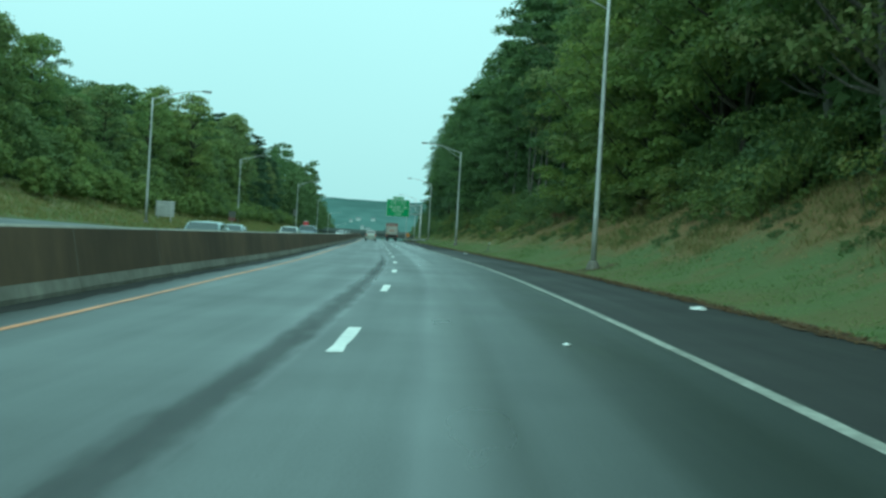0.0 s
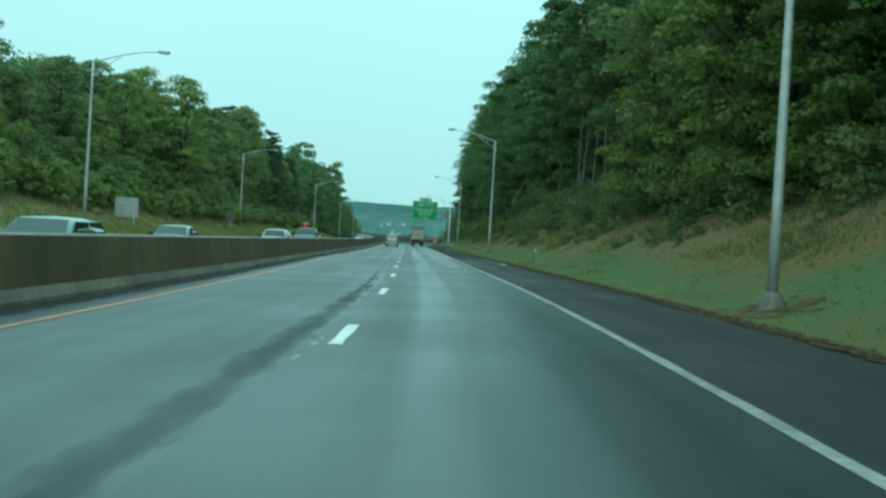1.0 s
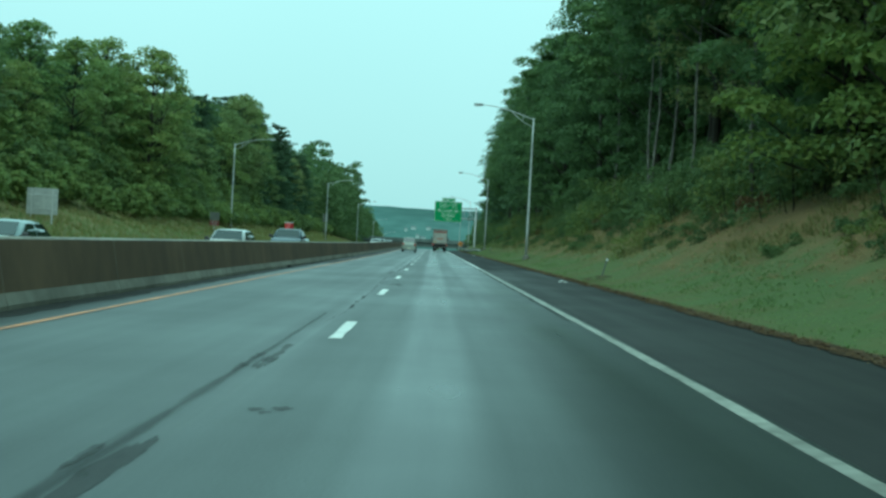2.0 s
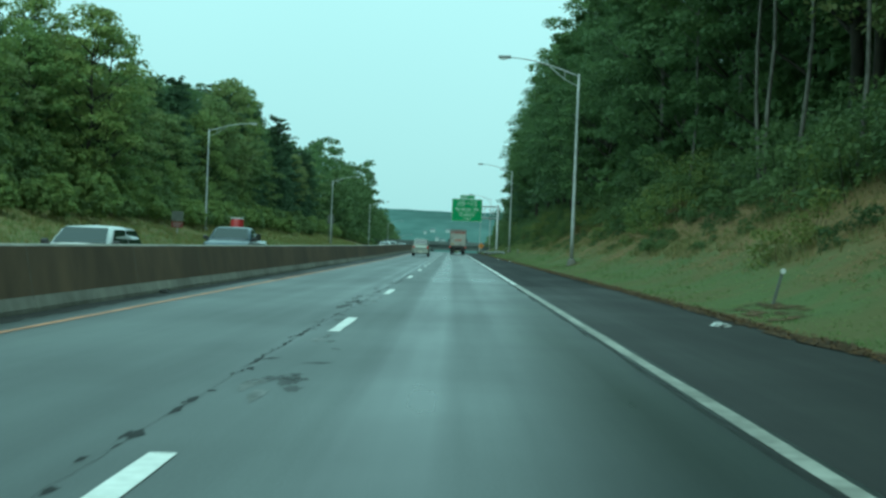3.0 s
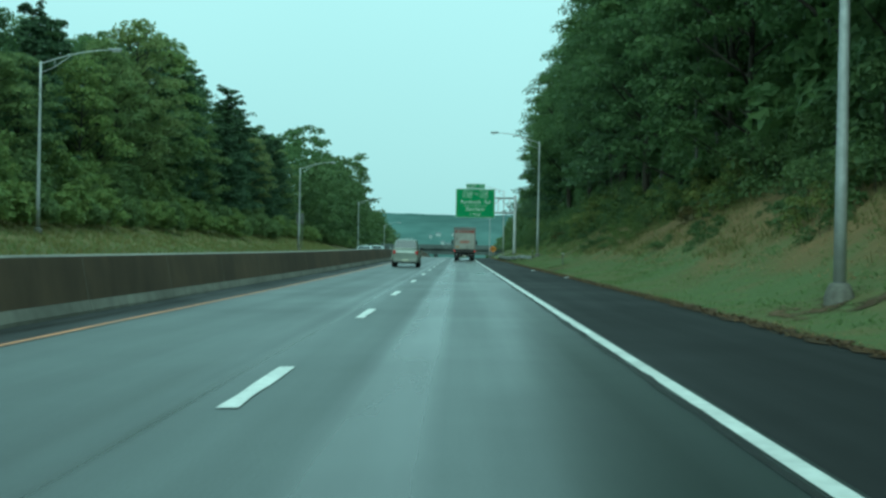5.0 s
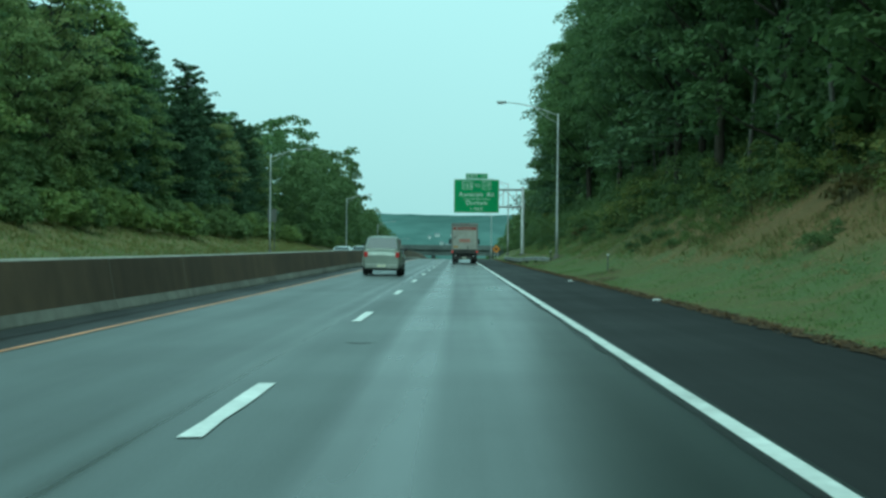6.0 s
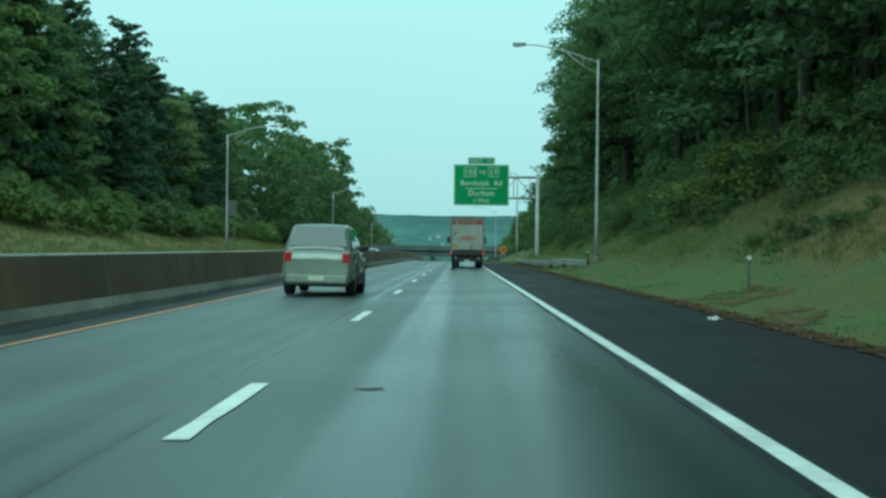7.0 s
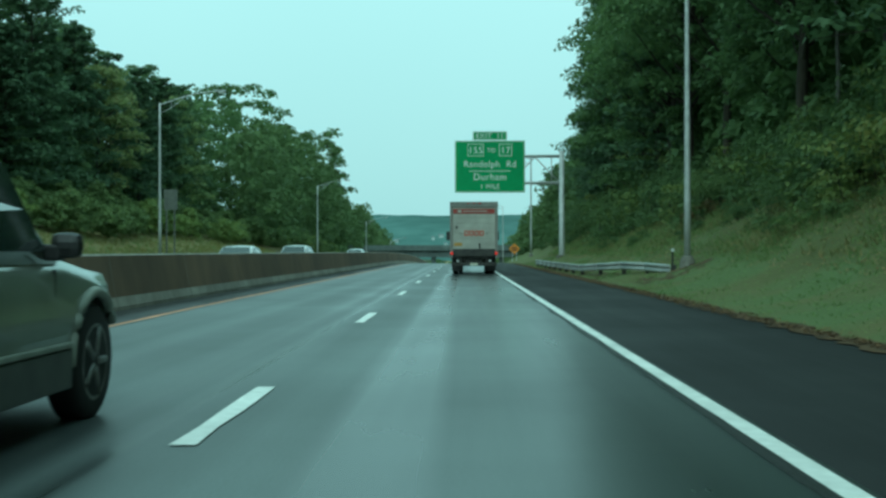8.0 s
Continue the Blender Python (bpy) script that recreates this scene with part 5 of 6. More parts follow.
def car(name, label, group, L, W, H, colour, belt, hood, ws0, ws1, rf, rb, trunk, r=0.33, pick=False, flare=False, clearance=0.22, fall=1.0):
    """A car along +y. belt: height of the window line; hood: length of the bonnet; ws0, ws1: foot and head of the
    windscreen, rf and rb: head and foot of the rear window, in metres back from the nose; trunk: height of the tail."""
    t = thing(name, label, "car", group)
    w, z0 = W / 2, clearance
    nose = L / 2

    def half(wd, zb, zs, zt):
        return [(wd * 0.86, zb), (wd * 0.97, zb + 0.10), (wd, zb + (zs - zb) * 0.45), (wd * 0.985, zs - 0.10), (wd * 0.93, zs), (wd * 0.62, zt), (0.0, zt + 0.02)]

    def ring(y, wd, zb, zs, zt):
        h = half(wd, zb, zs, zt)
        return [Vector((x, y, z)) for x, z in h] + [Vector((-x, y, z)) for x, z in h[-2::-1]]

    rows = []
    for d, k, zb, zs, zt in ((0.0, 0.52, 0.38, belt - 0.28 * fall, belt - 0.27 * fall), (0.06, 0.64, 0.28, belt - 0.22 * fall, belt - 0.19 * fall), (0.25, 0.83, z0 + 0.05, belt - 0.15 * fall, belt - 0.11 * fall),
                             (0.48, 0.965, z0, belt - 0.10 * fall, belt - 0.05 * fall), (hood * 0.6, 0.99, z0, belt - 0.07 * fall, belt - 0.01), (hood, 1.0, z0, belt, belt + 0.04), (L * 0.5, 1.0, z0, belt, belt + 0.03),
                             (L - 0.5, 1.0, z0, belt + 0.02, max(trunk, belt + 0.03)), (L - 0.15, 0.96, z0 + 0.03, belt, trunk), (L - 0.03, 0.90, 0.34, belt - 0.10, trunk - 0.10), (L, 0.84, 0.42, belt - 0.2, trunk - 0.22)):
        rows.append(ring(nose - d, w * k, zb, zs, zt))
    body = part("body", loft(rows), colour, t)
    fy, ry = nose - 0.88, nose - L + 0.92
    cutters = []
    for y in (fy, ry):
        for s in (-1, 1):
            bm = bmesh.new()
            bmesh.ops.create_cone(bm, cap_ends=True, segments=32, radius1=r * 1.18, radius2=r * 1.18, depth=0.62, matrix=pose(s * (w - 0.12), y, r, 0, 90, 0))
            cutters.append(part("cutter", bm, colour))
    bpy.context.view_layer.update()
    carve(body, cutters)
    # cabin
    def cab(d, k, zt, tw=0.76):
        wd = w * k
        h = [(wd * 0.955, belt - 0.02), (wd * (0.955 + tw) / 2 + 0.02, (belt + zt) / 2), (wd * tw, zt - 0.06), (wd * tw * 0.86, zt), (0, zt + 0.03)]
        return [Vector((x, nose - d, z)) for x, z in h] + [Vector((-x, nose - d, z)) for x, z in h[-2::-1]]

    tail = [(rf, 1, H - 0.03), (rb, 0.98, belt + 0.05)] if not pick else [(rf, 1, H - 0.03), (rb, 0.98, belt + 0.03)]
    part("cabin", loft([cab(ws0, 1.0, belt + 0.05), cab(ws1, 1.0, H - 0.04), cab((ws1 + rf) / 2, 1.0, H)] + [cab(*q) for q in tail]), colour, t)

    def pane(nm, pts, lab=""):
        bm = bmesh.new()
        c = sum((Vector(p) for p in pts), Vector()) / len(pts)
        f = bm.faces.new([bm.verts.new(p) for p in pts])
        bmesh.ops.recalc_face_normals(bm, faces=[f])
        ex = bmesh.ops.extrude_face_region(bm, geom=[f])
        d = Vector((c.x, c.y - (nose - (ws1 + rf) / 2), max(0.0, c.z - belt))).normalized() * 0.012
        for v in ex["geom"]:
            if isinstance(v, bmesh.types.BMVert):
                v.co += d
        bmesh.ops.recalc_face_normals(bm, faces=bm.faces[:])
        return part(nm, bm, M_GLASS, t, lab)

    def side(d, k, s):
        """A point on the cabin's side: d back from the nose, k of the way up from belt to roof."""
        z = belt + 0.06 + (H - 0.13 - belt) * k
        q = 0.955 + (0.76 - 0.955) * min(1, (z - belt) / (H - 0.06 - belt))
        return Vector((s * (w * q + 0.012), nose - d, z))

    k0, k1 = ws0 + 0.10, rb - 0.10
    top0, top1 = ws1 + 0.10, rf - 0.02
    mid = (ws1 + rf) / 2 if not pick else rf
    for s in (-1, 1):
        if pick:
            pane("side_window", [side(k0 + 0.15, 0, s), side(rf, 0, s), side(top1, 0.95, s), side(top0, 0.95, s)])
        else:
            pane("side_window", [side(k0 + 0.15, 0, s), side(mid - 0.04, 0, s), side(mid - 0.04, 0.95, s), side(top0, 0.95, s)])
            pane("side_window", [side(mid + 0.04, 0, s), side(k1 - 0.12, 0, s), side(top1, 0.95, s), side(mid + 0.04, 0.95, s)])
        m = part("wing_mirror", cube(min(s * (w - 0.03), s * (w + 0.18)), max(s * (w - 0.03), s * (w + 0.18)), nose - ws0 - 0.22, nose - ws0 - 0.08, belt + 0.02, belt + 0.19, 0.065), M_TRIM, t, "black wing mirror")
        part("mirror_arm", cube(min(s * (w - 0.08), s * (w + 0.05)), max(s * (w - 0.08), s * (w + 0.05)), nose - ws0 - 0.22, nose - ws0 - 0.10, belt + 0.0, belt + 0.11, 0.02), M_TRIM, m)
        part("headlight", cube(min(s * w * 0.30, s * w * 0.62), max(s * w * 0.30, s * w * 0.62), nose - 0.16, nose - 0.015, belt - 0.12 - 0.28 * fall, belt + 0.04 - 0.28 * fall, 0.03), M_HEAD, t, "clear headlight")
        part("tail_light", cube(min(s * w * 0.70, s * w * 0.90), max(s * w * 0.70, s * w * 0.90), nose - L - 0.005, nose - L + 0.12, belt - 0.30, belt - 0.05, 0.02), M_TAIL, t, "red tail light")
        for y in ((nose - mid + 0.25) if not pick else (nose - mid + 0.3), nose - k1 + 0.55):
            part("door_handle", cube(min(s * (w * 0.985), s * (w * 0.985 + 0.035)), max(s * (w * 0.985), s * (w * 0.985 + 0.035)), y - 0.10, y + 0.10, belt - 0.16, belt - 0.12, 0.01), colour, t)
        for d in ((ws0 + 0.12, mid, rb - 0.55) if not pick else (ws0 + 0.12, rf)):
            part("door_seam", cube(min(s * (w * 0.972), s * (w * 0.991)), max(s * (w * 0.972), s * (w * 0.991)), nose - d - 0.003, nose - d + 0.003, z0 + 0.20, belt - 0.06), M_TRIM, t, "narrow gap round a door")
        for y in (fy, ry):
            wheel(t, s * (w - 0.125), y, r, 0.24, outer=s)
            if flare:
                bm = bmesh.new()
                tube(bm, [(s * (w * 0.985 if math.cos(a) < 0.5 else w * (0.985 - 0.05 * (math.cos(a) - 0.5))), y + r * 1.20 * math.cos(a), r + r * 1.20 * math.sin(a)) for a in steps(0.55 if y > 0 else 0.1, math.pi - 0.02, 18)], [0.040] * 19, 8)
                part("wheel_flare", bm, flare, t, "paler wheel arch flare")
        if flare:
            part("side_strip", cube(min(s * (w - 0.02), s * (w + 0.025)), max(s * (w - 0.02), s * (w + 0.025)), ry + r * 1.3, fy - r * 1.3, z0 + 0.30, z0 + 0.34, 0.01), flare, t, "pale strip along the doors")
            part("side_cladding", cube(min(s * (w - 0.02), s * (w + 0.02)), max(s * (w - 0.02), s * (w + 0.02)), ry + r * 1.3, fy - r * 1.3, z0 + 0.02, z0 + 0.29, 0.015), M_SILL, t, "dark lower side cladding")
    def slant(d0, z0_, d1, z1_, k):
        return [Vector((-w * 0.80, nose - d0, z0_)), Vector((w * 0.80, nose - d0, z0_)), Vector((w * 0.66, nose - d1, z1_)), Vector((-w * 0.66, nose - d1, z1_))]
    pane("windscreen", [p + Vector((0, 0.02, 0.025)) for p in slant(ws0 + 0.05, belt + 0.07, ws1 - 0.05, H - 0.08, 1)])
    pane("rear_window", [p + Vector((0, -0.02, 0.02)) for p in slant(rb - 0.04, belt + 0.10, rf + 0.05, H - 0.10, 1)])
    part("front_bumper", cube(-w * 0.50, w * 0.50, nose - 0.10, nose + 0.03, 0.34, 0.52, 0.04), flare or M_TRIM, t)
    part("grille", cube(-w * 0.42, w * 0.42, nose - 0.05, nose + 0.01, belt - 0.14 - 0.28 * fall, belt + 0.01 - 0.28 * fall, 0.02), M_TRIM, t)
    part("rear_bumper", cube(-w * 0.84, w * 0.84, nose - L - 0.06, nose - L + 0.10, 0.36, 0.56, 0.04), flare or M_TRIM, t)
    part("number_plate", cube(-0.2, 0.2, nose - L - 0.075, nose - L - 0.062, 0.42, 0.54), M_PLATE, t)
    part("underbody", cube(-w * 0.78, w * 0.78, nose - L + 0.3, nose - 0.3, z0 - 0.02, z0 + 0.12), M_TRIM, t)
    return t


M_SUVGREEN = paint("dark_green_grey_paint", (0.25, 0.29, 0.245))
M_SILL = mat("dark_sill_plastic", (0.075, 0.085, 0.075), (0.05, 0.058, 0.05), 5, 0.5, bump=0.05, big=0.2)
M_CLAD = mat("grey_green_cladding", (0.29, 0.32, 0.275), (0.22, 0.245, 0.21), 6, 0.5, bump=0.05, big=0.1)
M_CARWHITE = paint("white_paint", (0.72, 0.74, 0.73))
M_CARSILVER = paint("pale_blue_silver_paint", (0.30, 0.40, 0.40))
M_CARBLUE = paint("dark_blue_paint", (0.045, 0.085, 0.11))
CARS = "oncoming cars"
suv = car("suv", "dark green-grey sport utility vehicle with paler cladding, wet", "", 4.55, 1.86, 1.88, M_SUVGREEN, 1.18, 1.50, 1.60, 2.06, 4.0, 4.42, 1.18, r=0.43, flare=M_CLAD, clearance=0.28, fall=1.1)
suv.matrix_world = Matrix.Translation(at(-3.72, 194.68)) @ pose(0, 0, 0, 0, 1.0, 0)
minivan = car("estate_car", "pale blue-silver estate car on the opposite road", CARS, 4.9, 1.85, 1.50, M_CARSILVER, 0.95, 0.85, 0.9, 1.75, 4.3, 4.75, 0.98)
wagon = car("estate_car", "white estate car with roof rails on the opposite road", CARS, 4.7, 1.82, 1.56, M_CARWHITE, 0.98, 1.0, 1.1, 1.8, 4.05, 4.5, 1.02)
sedan = car("sedan", "white four-door sedan on the opposite road", CARS, 4.7, 1.8, 1.45, M_CARWHITE, 0.95, 1.15, 1.25, 2.0, 3.45, 4.1, 1.0)
silver_sedan = car("sedan", "silver-green sedan on the opposite road", CARS, 4.6, 1.78, 1.44, M_CARSILVER, 0.94, 1.15, 1.25, 2.0, 3.4, 4.05, 0.98)
pickup = car("pickup_truck", "dark blue pickup truck carrying a red drum in its bed", CARS, 5.6, 2.0, 1.76, M_CARBLUE, 1.18, 1.2, 1.3, 1.95, 2.95, 3.15, 1.16, r=0.38, pick=True, clearance=0.3)


def oncoming(ob, u, y):
    ob.matrix_world = Matrix.Translation(at(u, y)) @ pose(0, 0, 0, 0, 0, 180 - math.degrees(math.atan2(-(bend(y + 1) - bend(y)), 1)))


oncoming(minivan, -10.4, 53.0)
oncoming(silver_sedan, -12.4, 78.0)
oncoming(wagon, -10.4, 102.0)
oncoming(pickup, -9.9, 120.5)
oncoming(sedan, -10.4, 240.0)
far_wagon = copy_thing(wagon, Matrix.Translation(at(-10.4, 258.0)) @ pose(0, 0, 0, 0, 0, 180))
far_sedan = copy_thing(sedan, Matrix.Translation(at(-10.4, 297.0)) @ pose(0, 0, 0, 0, 0, 180))
# the drum stands in the pickup's bed
drum = thing("drum", "red plastic drum standing in the pickup bed", "drum", m=pickup.matrix_world @ pose(0.35, -2.0, 1.17))
bm = bmesh.new()
tube(bm, [(0, 0, 0), (0, 0, 0.06), (0, 0, 0.55), (0, 0, 0.95), (0, 0, 1.0)], [0.28, 0.30, 0.31, 0.30, 0.27], 16)
part("drum_body", bm, M_REDSIGN, drum)
part("lid", cube(-0.27, 0.27, -0.27, 0.27, 1.0, 1.05, 0.02), M_LITTER, drum, "pale lid")
toolbox = thing("tool_box", "black tool box in the pickup bed", "tool box", m=pickup.matrix_world @ pose(-0.35, -1.9, 1.17))
part("chest", cube(-0.35, 0.35, -0.6, 0.6, 0.0, 0.35, 0.03), M_TRIM, toolbox)

# ---- box truck ----
truck = thing("box_truck", "white and grey box truck with red lettering panels, dirty and wet", "truck", m=Matrix.Translation(at(0.52, 248.4)))
HW, Z0, Z1, LEN = 1.26, 1.02, 3.86, 7.2
part("side_wall", cube(-HW, -HW + 0.06, 0.10, LEN, Z0, Z1 - 0.10, 0.01), M_DOORW, truck)
part("side_wall", cube(HW - 0.06, HW, 0.10, LEN, Z0, Z1 - 0.10, 0.01), M_DOORW, truck)
part("roof", cube(-HW, HW, 0.10, LEN, Z1 - 0.097, Z1, 0.02), M_BOX, truck)
part("front_wall", cube(-HW + 0.062, HW - 0.062, LEN - 0.08, LEN - 0.005, Z0, Z1 - 0.1), M_DOORW, truck)
part("floor_pan", cube(-HW, HW, 0.10, LEN, Z0 - 0.16, Z0 - 0.004), M_GRIME, truck)
rear_frame = new("rear_frame")
rear_frame.parent = truck
part("frame_post", cube(-HW - 0.02, -HW + 0.13, -0.02, 0.10, Z0 - 0.15, Z1 - 0.28, 0.015), M_BOX, rear_frame)
part("frame_post", cube(HW - 0.13, HW + 0.02, -0.02, 0.10, Z0 - 0.15, Z1 - 0.28, 0.015), M_BOX, rear_frame)
part("header", cube(-HW - 0.02, HW + 0.02, -0.02, 0.10, Z1 - 0.277, Z1 + 0.02, 0.015), M_BOX, rear_frame)
for x in (-0.3, 0.0, 0.3):
    part("marker_light", cube(x - 0.06, x + 0.06, -0.05, -0.018, Z1 - 0.10, Z1 - 0.05, 0.01), M_TAIL, rear_frame)
roll_door = new("roll_door")
roll_door.parent = truck
zs = steps(Z0 + 0.33, Z1 - 0.29, 8)
for k, (a, b) in enumerate(zip(zs, zs[1:])):
    part("door_slat", cube(-HW + 0.135, HW - 0.135, 0.02, 0.06, a + 0.006, b - 0.006, 0.008), M_DOORW, roll_door)
part("red_band", cube(-HW + 0.16, HW - 0.16, 0.004, 0.018, Z1 - 0.62, Z1 - 0.36), M_BAND, roll_door, "dark red band across the door")
part("band_mark", cube(-0.86, -0.66, -0.006, 0.0, Z1 - 0.56, Z1 - 0.42), M_DOORW, roll_door)
part("band_bar", cube(-0.58, 0.72, -0.006, 0.0, Z1 - 0.51, Z1 - 0.46), M_DOORW, roll_door)
for k in range(4):
    x = -0.40 + 0.27 * k
    bm = border(bmesh.new(), x - 0.115, x + 0.115, 2.06, 2.34, 0.06, 0.004, 0.018)
    part("logo_block", bm, M_LOGO, roll_door, "plain red logo block")
for x0, x1 in ((-0.78, -0.60), (0.60, 0.78)):
    part("logo_wing", cube(x0, x1, 0.006, 0.018, 2.17, 2.21), M_BOX, roll_door)
part("ochre_label", cube(-1.06, -0.62, 0.004, 0.018, 1.52, 1.70), M_OCHRE, roll_door, "ochre warning label")
part("latch", cube(0.26, 0.34, -0.03, 0.018, 1.40, 1.66, 0.01), M_TRIM, roll_door)
part("pull_strap", cube(0.285, 0.315, -0.04, -0.03, 1.2, 1.45), M_TRIM, roll_door)
part("lock_plate", cube(-0.98, -0.86, 0.002, 0.018, 2.45, 2.58), M_GRIME, roll_door)
part("sill", cube(-HW + 0.13, HW - 0.13, 0.0, 0.10, Z0 - 0.15, Z0 + 0.32, 0.01), M_GRIME, truck)
lift = new("tail_lift")
lift.parent = truck
part("platform", cube(-1.12, 1.12, -0.12, -0.03, Z0 - 0.05, Z0 + 0.35, 0.02), M_GRIME, lift)
part("bumper", cube(-1.2, 1.2, -0.06, 0.12, 0.46, 0.64, 0.02), M_GRIME, lift)
for x in (-0.7, 0.7):
    part("lift_arm", cube(x - 0.06, x + 0.06, -0.02, 0.10, 0.6, Z0 - 0.15, 0.01), M_GRIME, lift)
part("number_plate", cube(-0.2, 0.2, -0.075, -0.062, 0.49, 0.61), M_PLATE, lift)
for s in (-1, 1):
    part("tail_light", cube(s * 1.12 - 0.13, s * 1.12 + 0.13, -0.10, -0.02, 1.06, 1.20, 0.03), M_LIT, truck, "red tail light cluster")
    part("reverse_light", cube(s * 0.86 - 0.05, s * 0.86 + 0.05, -0.08, -0.02, 0.68, 0.78, 0.02), M_HEAD, truck)
    for k in (0.72, 1.02):
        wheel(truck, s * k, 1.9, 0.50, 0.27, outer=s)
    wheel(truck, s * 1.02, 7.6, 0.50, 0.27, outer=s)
    part("mud_flap", cube(s * 0.88 - 0.31, s * 0.88 + 0.31, 1.22, 1.235, 0.18, 0.86), M_TRIM, truck, "black rubber mud flap")
    m = part("wing_mirror", cube(s * 1.47 - 0.12, s * 1.47 + 0.12, 8.15, 8.25, 1.9, 2.45, 0.03), M_TRIM, truck, "tall black wing mirror")
    part("mirror_arm", cube(min(s * 1.1, s * 1.4), max(s * 1.1, s * 1.4), 8.18, 8.22, 2.40, 2.44), M_TRIM, m)
part("chassis", cube(-0.42, 0.42, 0.12, 8.6, 0.62, Z0 - 0.164, 0.02), M_GRIME, truck)
part("axle", cube(-0.85, 0.85, 1.82, 1.98, 0.44, 0.58, 0.03), M_GRIME, truck)
cabm = loft([[Vector((x * k, yy, z)) for x, z in ((1.1, 0.55), (1.12, 1.6), (1.02, zt), (-1.02, zt), (-1.12, 1.6), (-1.1, 0.55))] for yy, k, zt in ((LEN + 0.12, 1.0, 2.62), (LEN + 1.1, 1.0, 2.66), (LEN + 1.7, 0.98, 2.4), (LEN + 2.1, 0.95, 1.62), (LEN + 2.9, 0.86, 1.45))])
part("cab", cabm, M_DOORW, truck)

# ---- guardrail ahead of the gantry ----
rail = thing("guardrail", "galvanised guardrail with a flared end on wooden posts", "guardrail")
line = [(6.95, 226.4, 0.62), (6.6, 229.6, 0.66), (6.2, 233.0, 0.66), (5.7, 236.6, 0.56), (5.3, 240.2, 0.47)] + [(5.25, 244.0 + 3.8 * k, 0.47) for k in range(8)]
WAVE = [(-0.155, 0.0), (-0.12, -0.045), (-0.07, -0.05), (-0.03, 0.0), (0.03, 0.0), (0.07, -0.05), (0.12, -0.045), (0.155, 0.0), (0.155, 0.006), (-0.155, 0.006)]
for (u0, y0, z0), (u1, y1, z1) in zip(line, line[1:]):
    rows = []
    for u, y, z in ((u0, y0, z0), (u1, y1 + 0.03, z1)):
        rows.append([Vector((u + dx, y, z + crest(y) + dz)) for dz, dx in WAVE])
    part("beam", loft(rows), M_ALU, rail)
for u, y, z in line:
    g = land(u + 0.12, y)
    part("rail_post", cube(u + 0.05, u + 0.20, y - 0.08, y + 0.08, g - 0.4, z + crest(y) + 0.15, 0.01), M_GRIME, rail, "dark weathered post")

# ---- delineators, signs ----
def delineator(u, y, h, lean, material, label):
    t = thing("delineator_post", label, "delineator", "edge delineators", m=Matrix.Translation(at(u, y, rough(u, y))) @ pose(0, 0, 0, 0, lean, 0))
    part("post", cube(-0.03, 0.03, -0.015, 0.015, -0.3, h, 0.004), material, t)
    bm = bmesh.new()
    bmesh.ops.create_cone(bm, cap_ends=True, segments=20, radius1=0.055, radius2=0.055, depth=0.02, matrix=pose(0, -0.03, h - 0.05, 90, 0, 0))
    part("reflector", bm, M_LITTER, t, "round white reflector")
    return t


delineator(6.6, 189.6, 0.78, 0, M_DULL, "thin steel post with a round reflector")
delineator(6.2, 92.8, 0.75, 14, M_DULL, "leaning thin post with a white reflector")
delineator(7.03, 226.4, 0.75, 0, M_TRIM, "black post with a white reflector by the lamp")

board = thing("road_sign", "bare aluminium back of a road sign", "road sign", m=pose(-23.3 + bend(112.8), 112.8, 0))
part("panel", cube(-0.9, 0.9, 0.0, 0.03, 1.66, 3.18, 0.01), M_ALU, board)
for x in (-0.6, 0.6):
    part("sign_post", cube(x - 0.04, x + 0.04, -0.06, -0.004, 0.2, 3.1), M_GALV, board)
for z in (2.0, 2.8):
    part("rib", cube(-0.85, 0.85, -0.03, -0.004, z - 0.03, z + 0.03), M_GALV, board)

back_board = thing("road_sign", "dull grey-green back of a tall road sign", "road sign", m=pose(-22.3, 274.0, 0))
part("panel", cube(-0.52, 0.52, 0.0, 0.03, 4.45, 6.0, 0.01), M_DULL, back_board)
for x in (-0.3, 0.3):
    part("sign_post", cube(x - 0.05, x + 0.05, -0.07, -0.004, 0.4, 5.9), M_DULL, back_board)

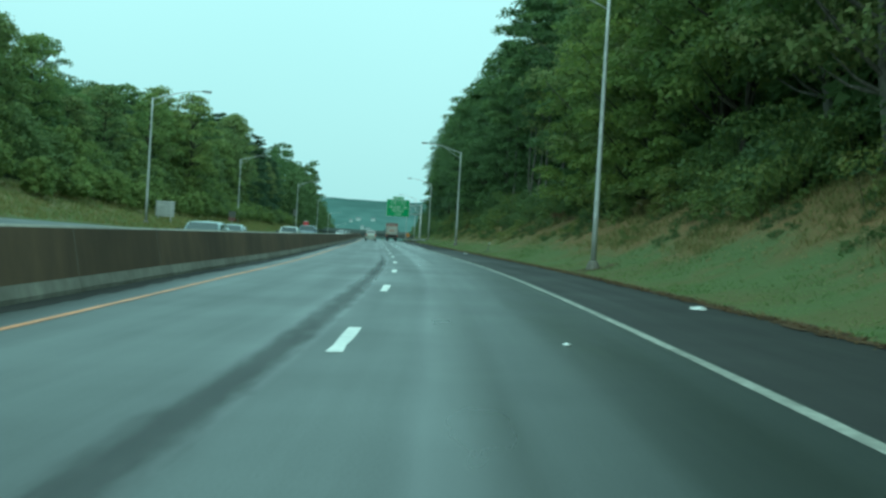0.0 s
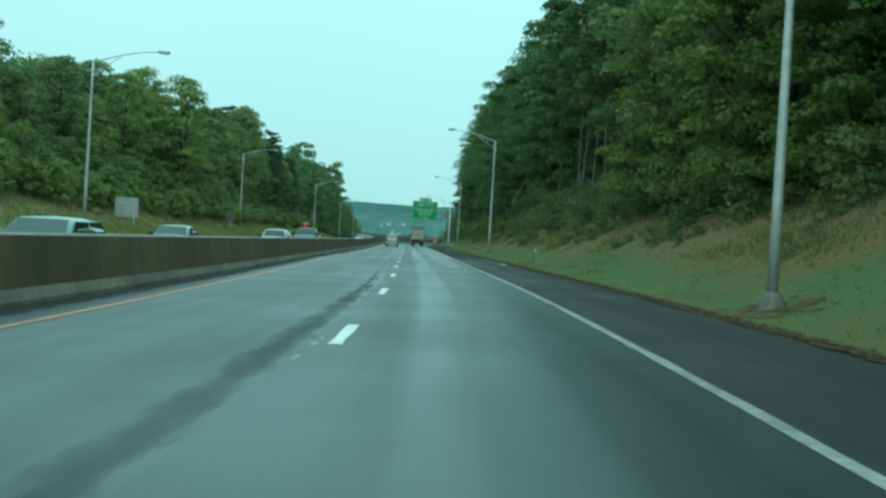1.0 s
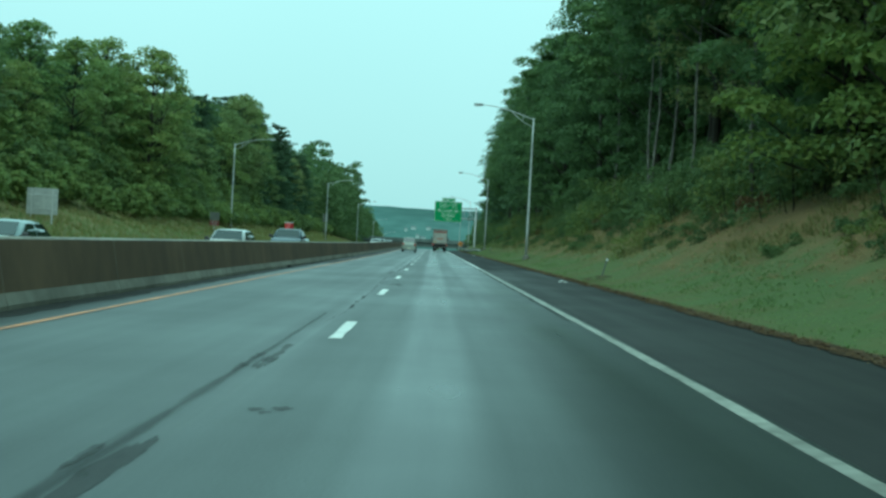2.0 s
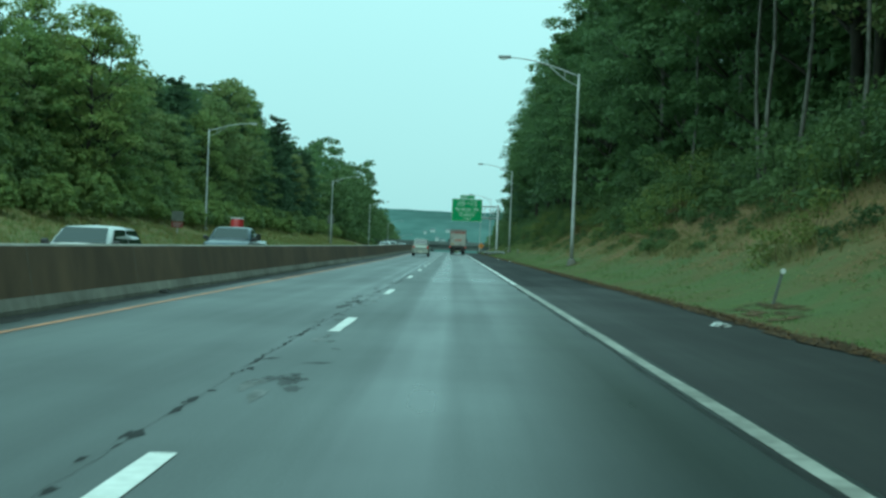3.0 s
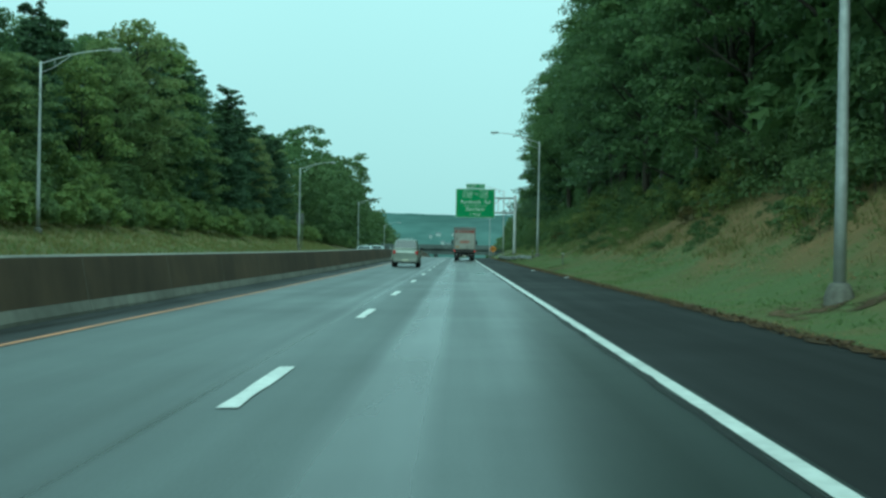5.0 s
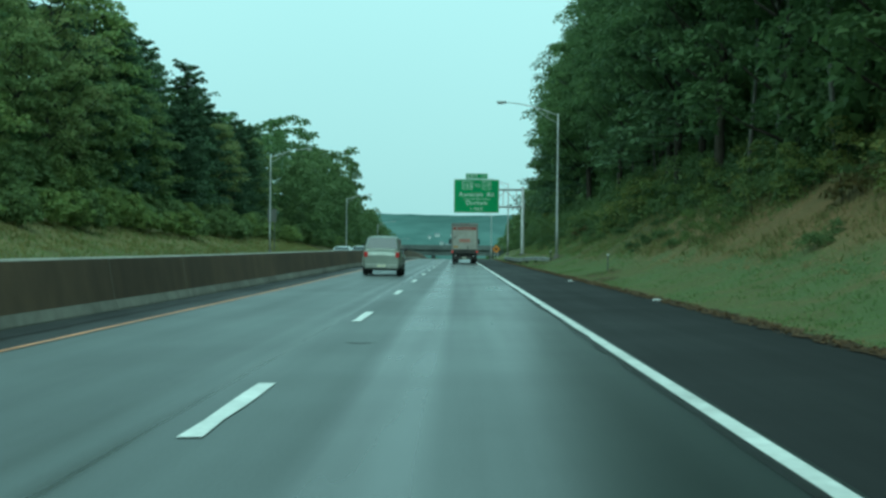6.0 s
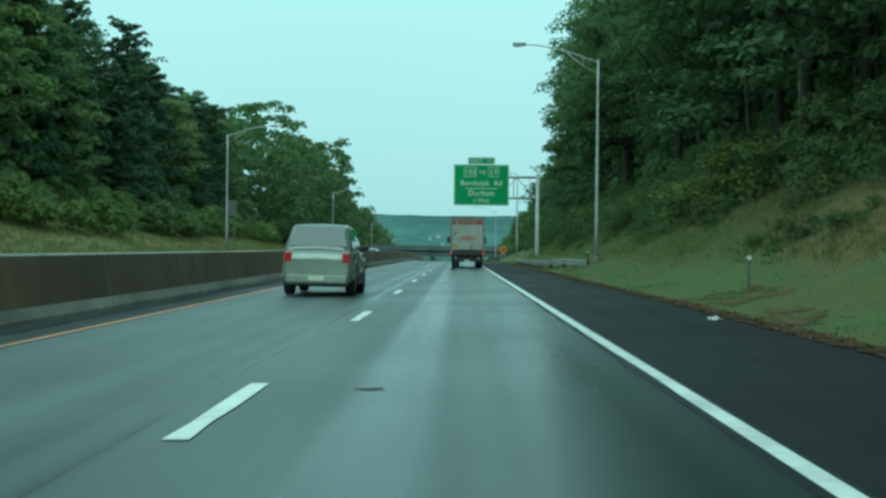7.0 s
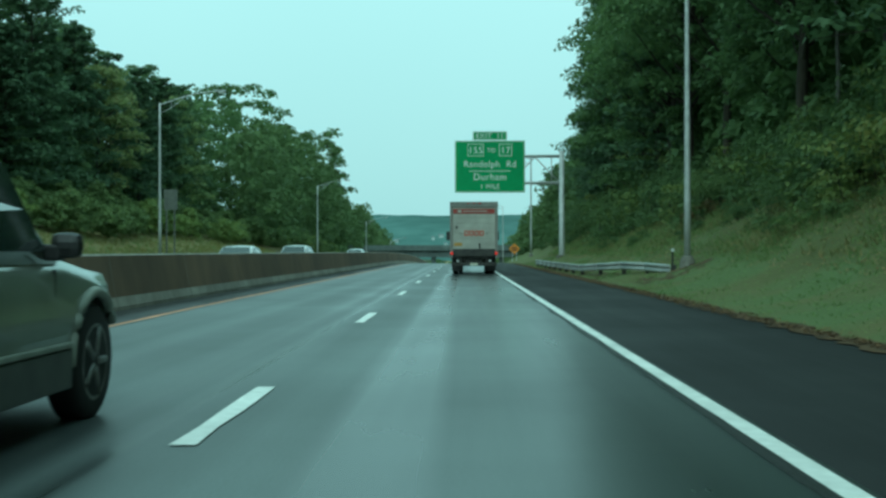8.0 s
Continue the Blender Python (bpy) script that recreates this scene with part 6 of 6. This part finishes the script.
no_entry = thing("warning_sign", "grey sign back with a small red sign beneath", "road sign", m=pose(-23.5, 165.6, 0))
part("upper_panel", cube(-0.5, 0.5, 0.0, 0.03, 2.40, 3.25, 0.01), M_DULL, no_entry)
red = part("red_panel", cube(-0.5, 0.5, -0.02, 0.01, 1.86, 2.36, 0.01), M_DULLRED, no_entry, "dull red panel with pale bars")
for z, hw in ((1.99, 0.30), (2.18, 0.36)):
    part("bar", cube(-hw, hw, -0.028, -0.022, z, z + 0.045), M_ALU, red)
part("sign_post", cube(-0.04, 0.04, 0.034, 0.10, 0.6, 3.2), M_GALV, no_entry)

OY = 322.0
works = thing("works_sign", "orange diamond road works sign on a steel post", "road sign", m=Matrix.Translation((6.0, OY, crest(OY))))
bm = cube(-0.46, 0.46, -0.015, 0.015, -0.46, 0.46, 0.01)
bmesh.ops.transform(bm, matrix=pose(0, 0, 1.75, 0, 45, 0), verts=bm.verts[:])
diamond = part("panel", bm, M_ORANGE, works)
for z, wd in ((1.88, 0.55), (1.72, 0.75), (1.56, 0.45)):
    part("bar", cube(-wd / 2, wd / 2, -0.024, -0.018, z - 0.05, z + 0.05), M_TRIM, diamond)
for x in (-0.25, 0.25):
    part("sign_post", cube(x - 0.03, x + 0.03, 0.02, 0.06, -0.2, 1.9), M_GALV, works)

# ---- litter along the edge ----
def litter(u, y, s, name, label):
    r = random.Random(y)
    bm = bmesh.new()
    bmesh.ops.create_icosphere(bm, subdivisions=2, radius=s)
    for v in bm.verts:
        v.co *= r.uniform(0.6, 1.25)
        v.co.z = max(-0.01, v.co.z * 0.45)
    t = tagged(part(name, bm, M_LITTER), label, "litter")
    t.matrix_world = Matrix.Translation(at(u, y, 0.02)) @ pose(0, 0, 0, 0, 0, r.uniform(0, 360))
    return t


clump = litter(-6.75, 95.8, 0.16, "debris_clump", "dark wet clump of debris at the barrier foot")
clump.data.materials[0] = M_GRIME
litter(4.13, 88.4, 0.16, "plastic_bag", "crumpled pale plastic bag on the shoulder")
litter(4.27, 182.6, 0.13, "plastic_bottle", "crushed pale bottle at the shoulder's edge")
litter(4.62, 165.5, 0.11, "plastic_bag", "torn white plastic bag on the muddy edge")
litter(4.1, 22.0, 0.15, "plastic_bag", "small pale bag on the dark shoulder")
litter(0.62, 13.6, 0.05, "paper_scrap", "scrap of pale paper on the wet lane")
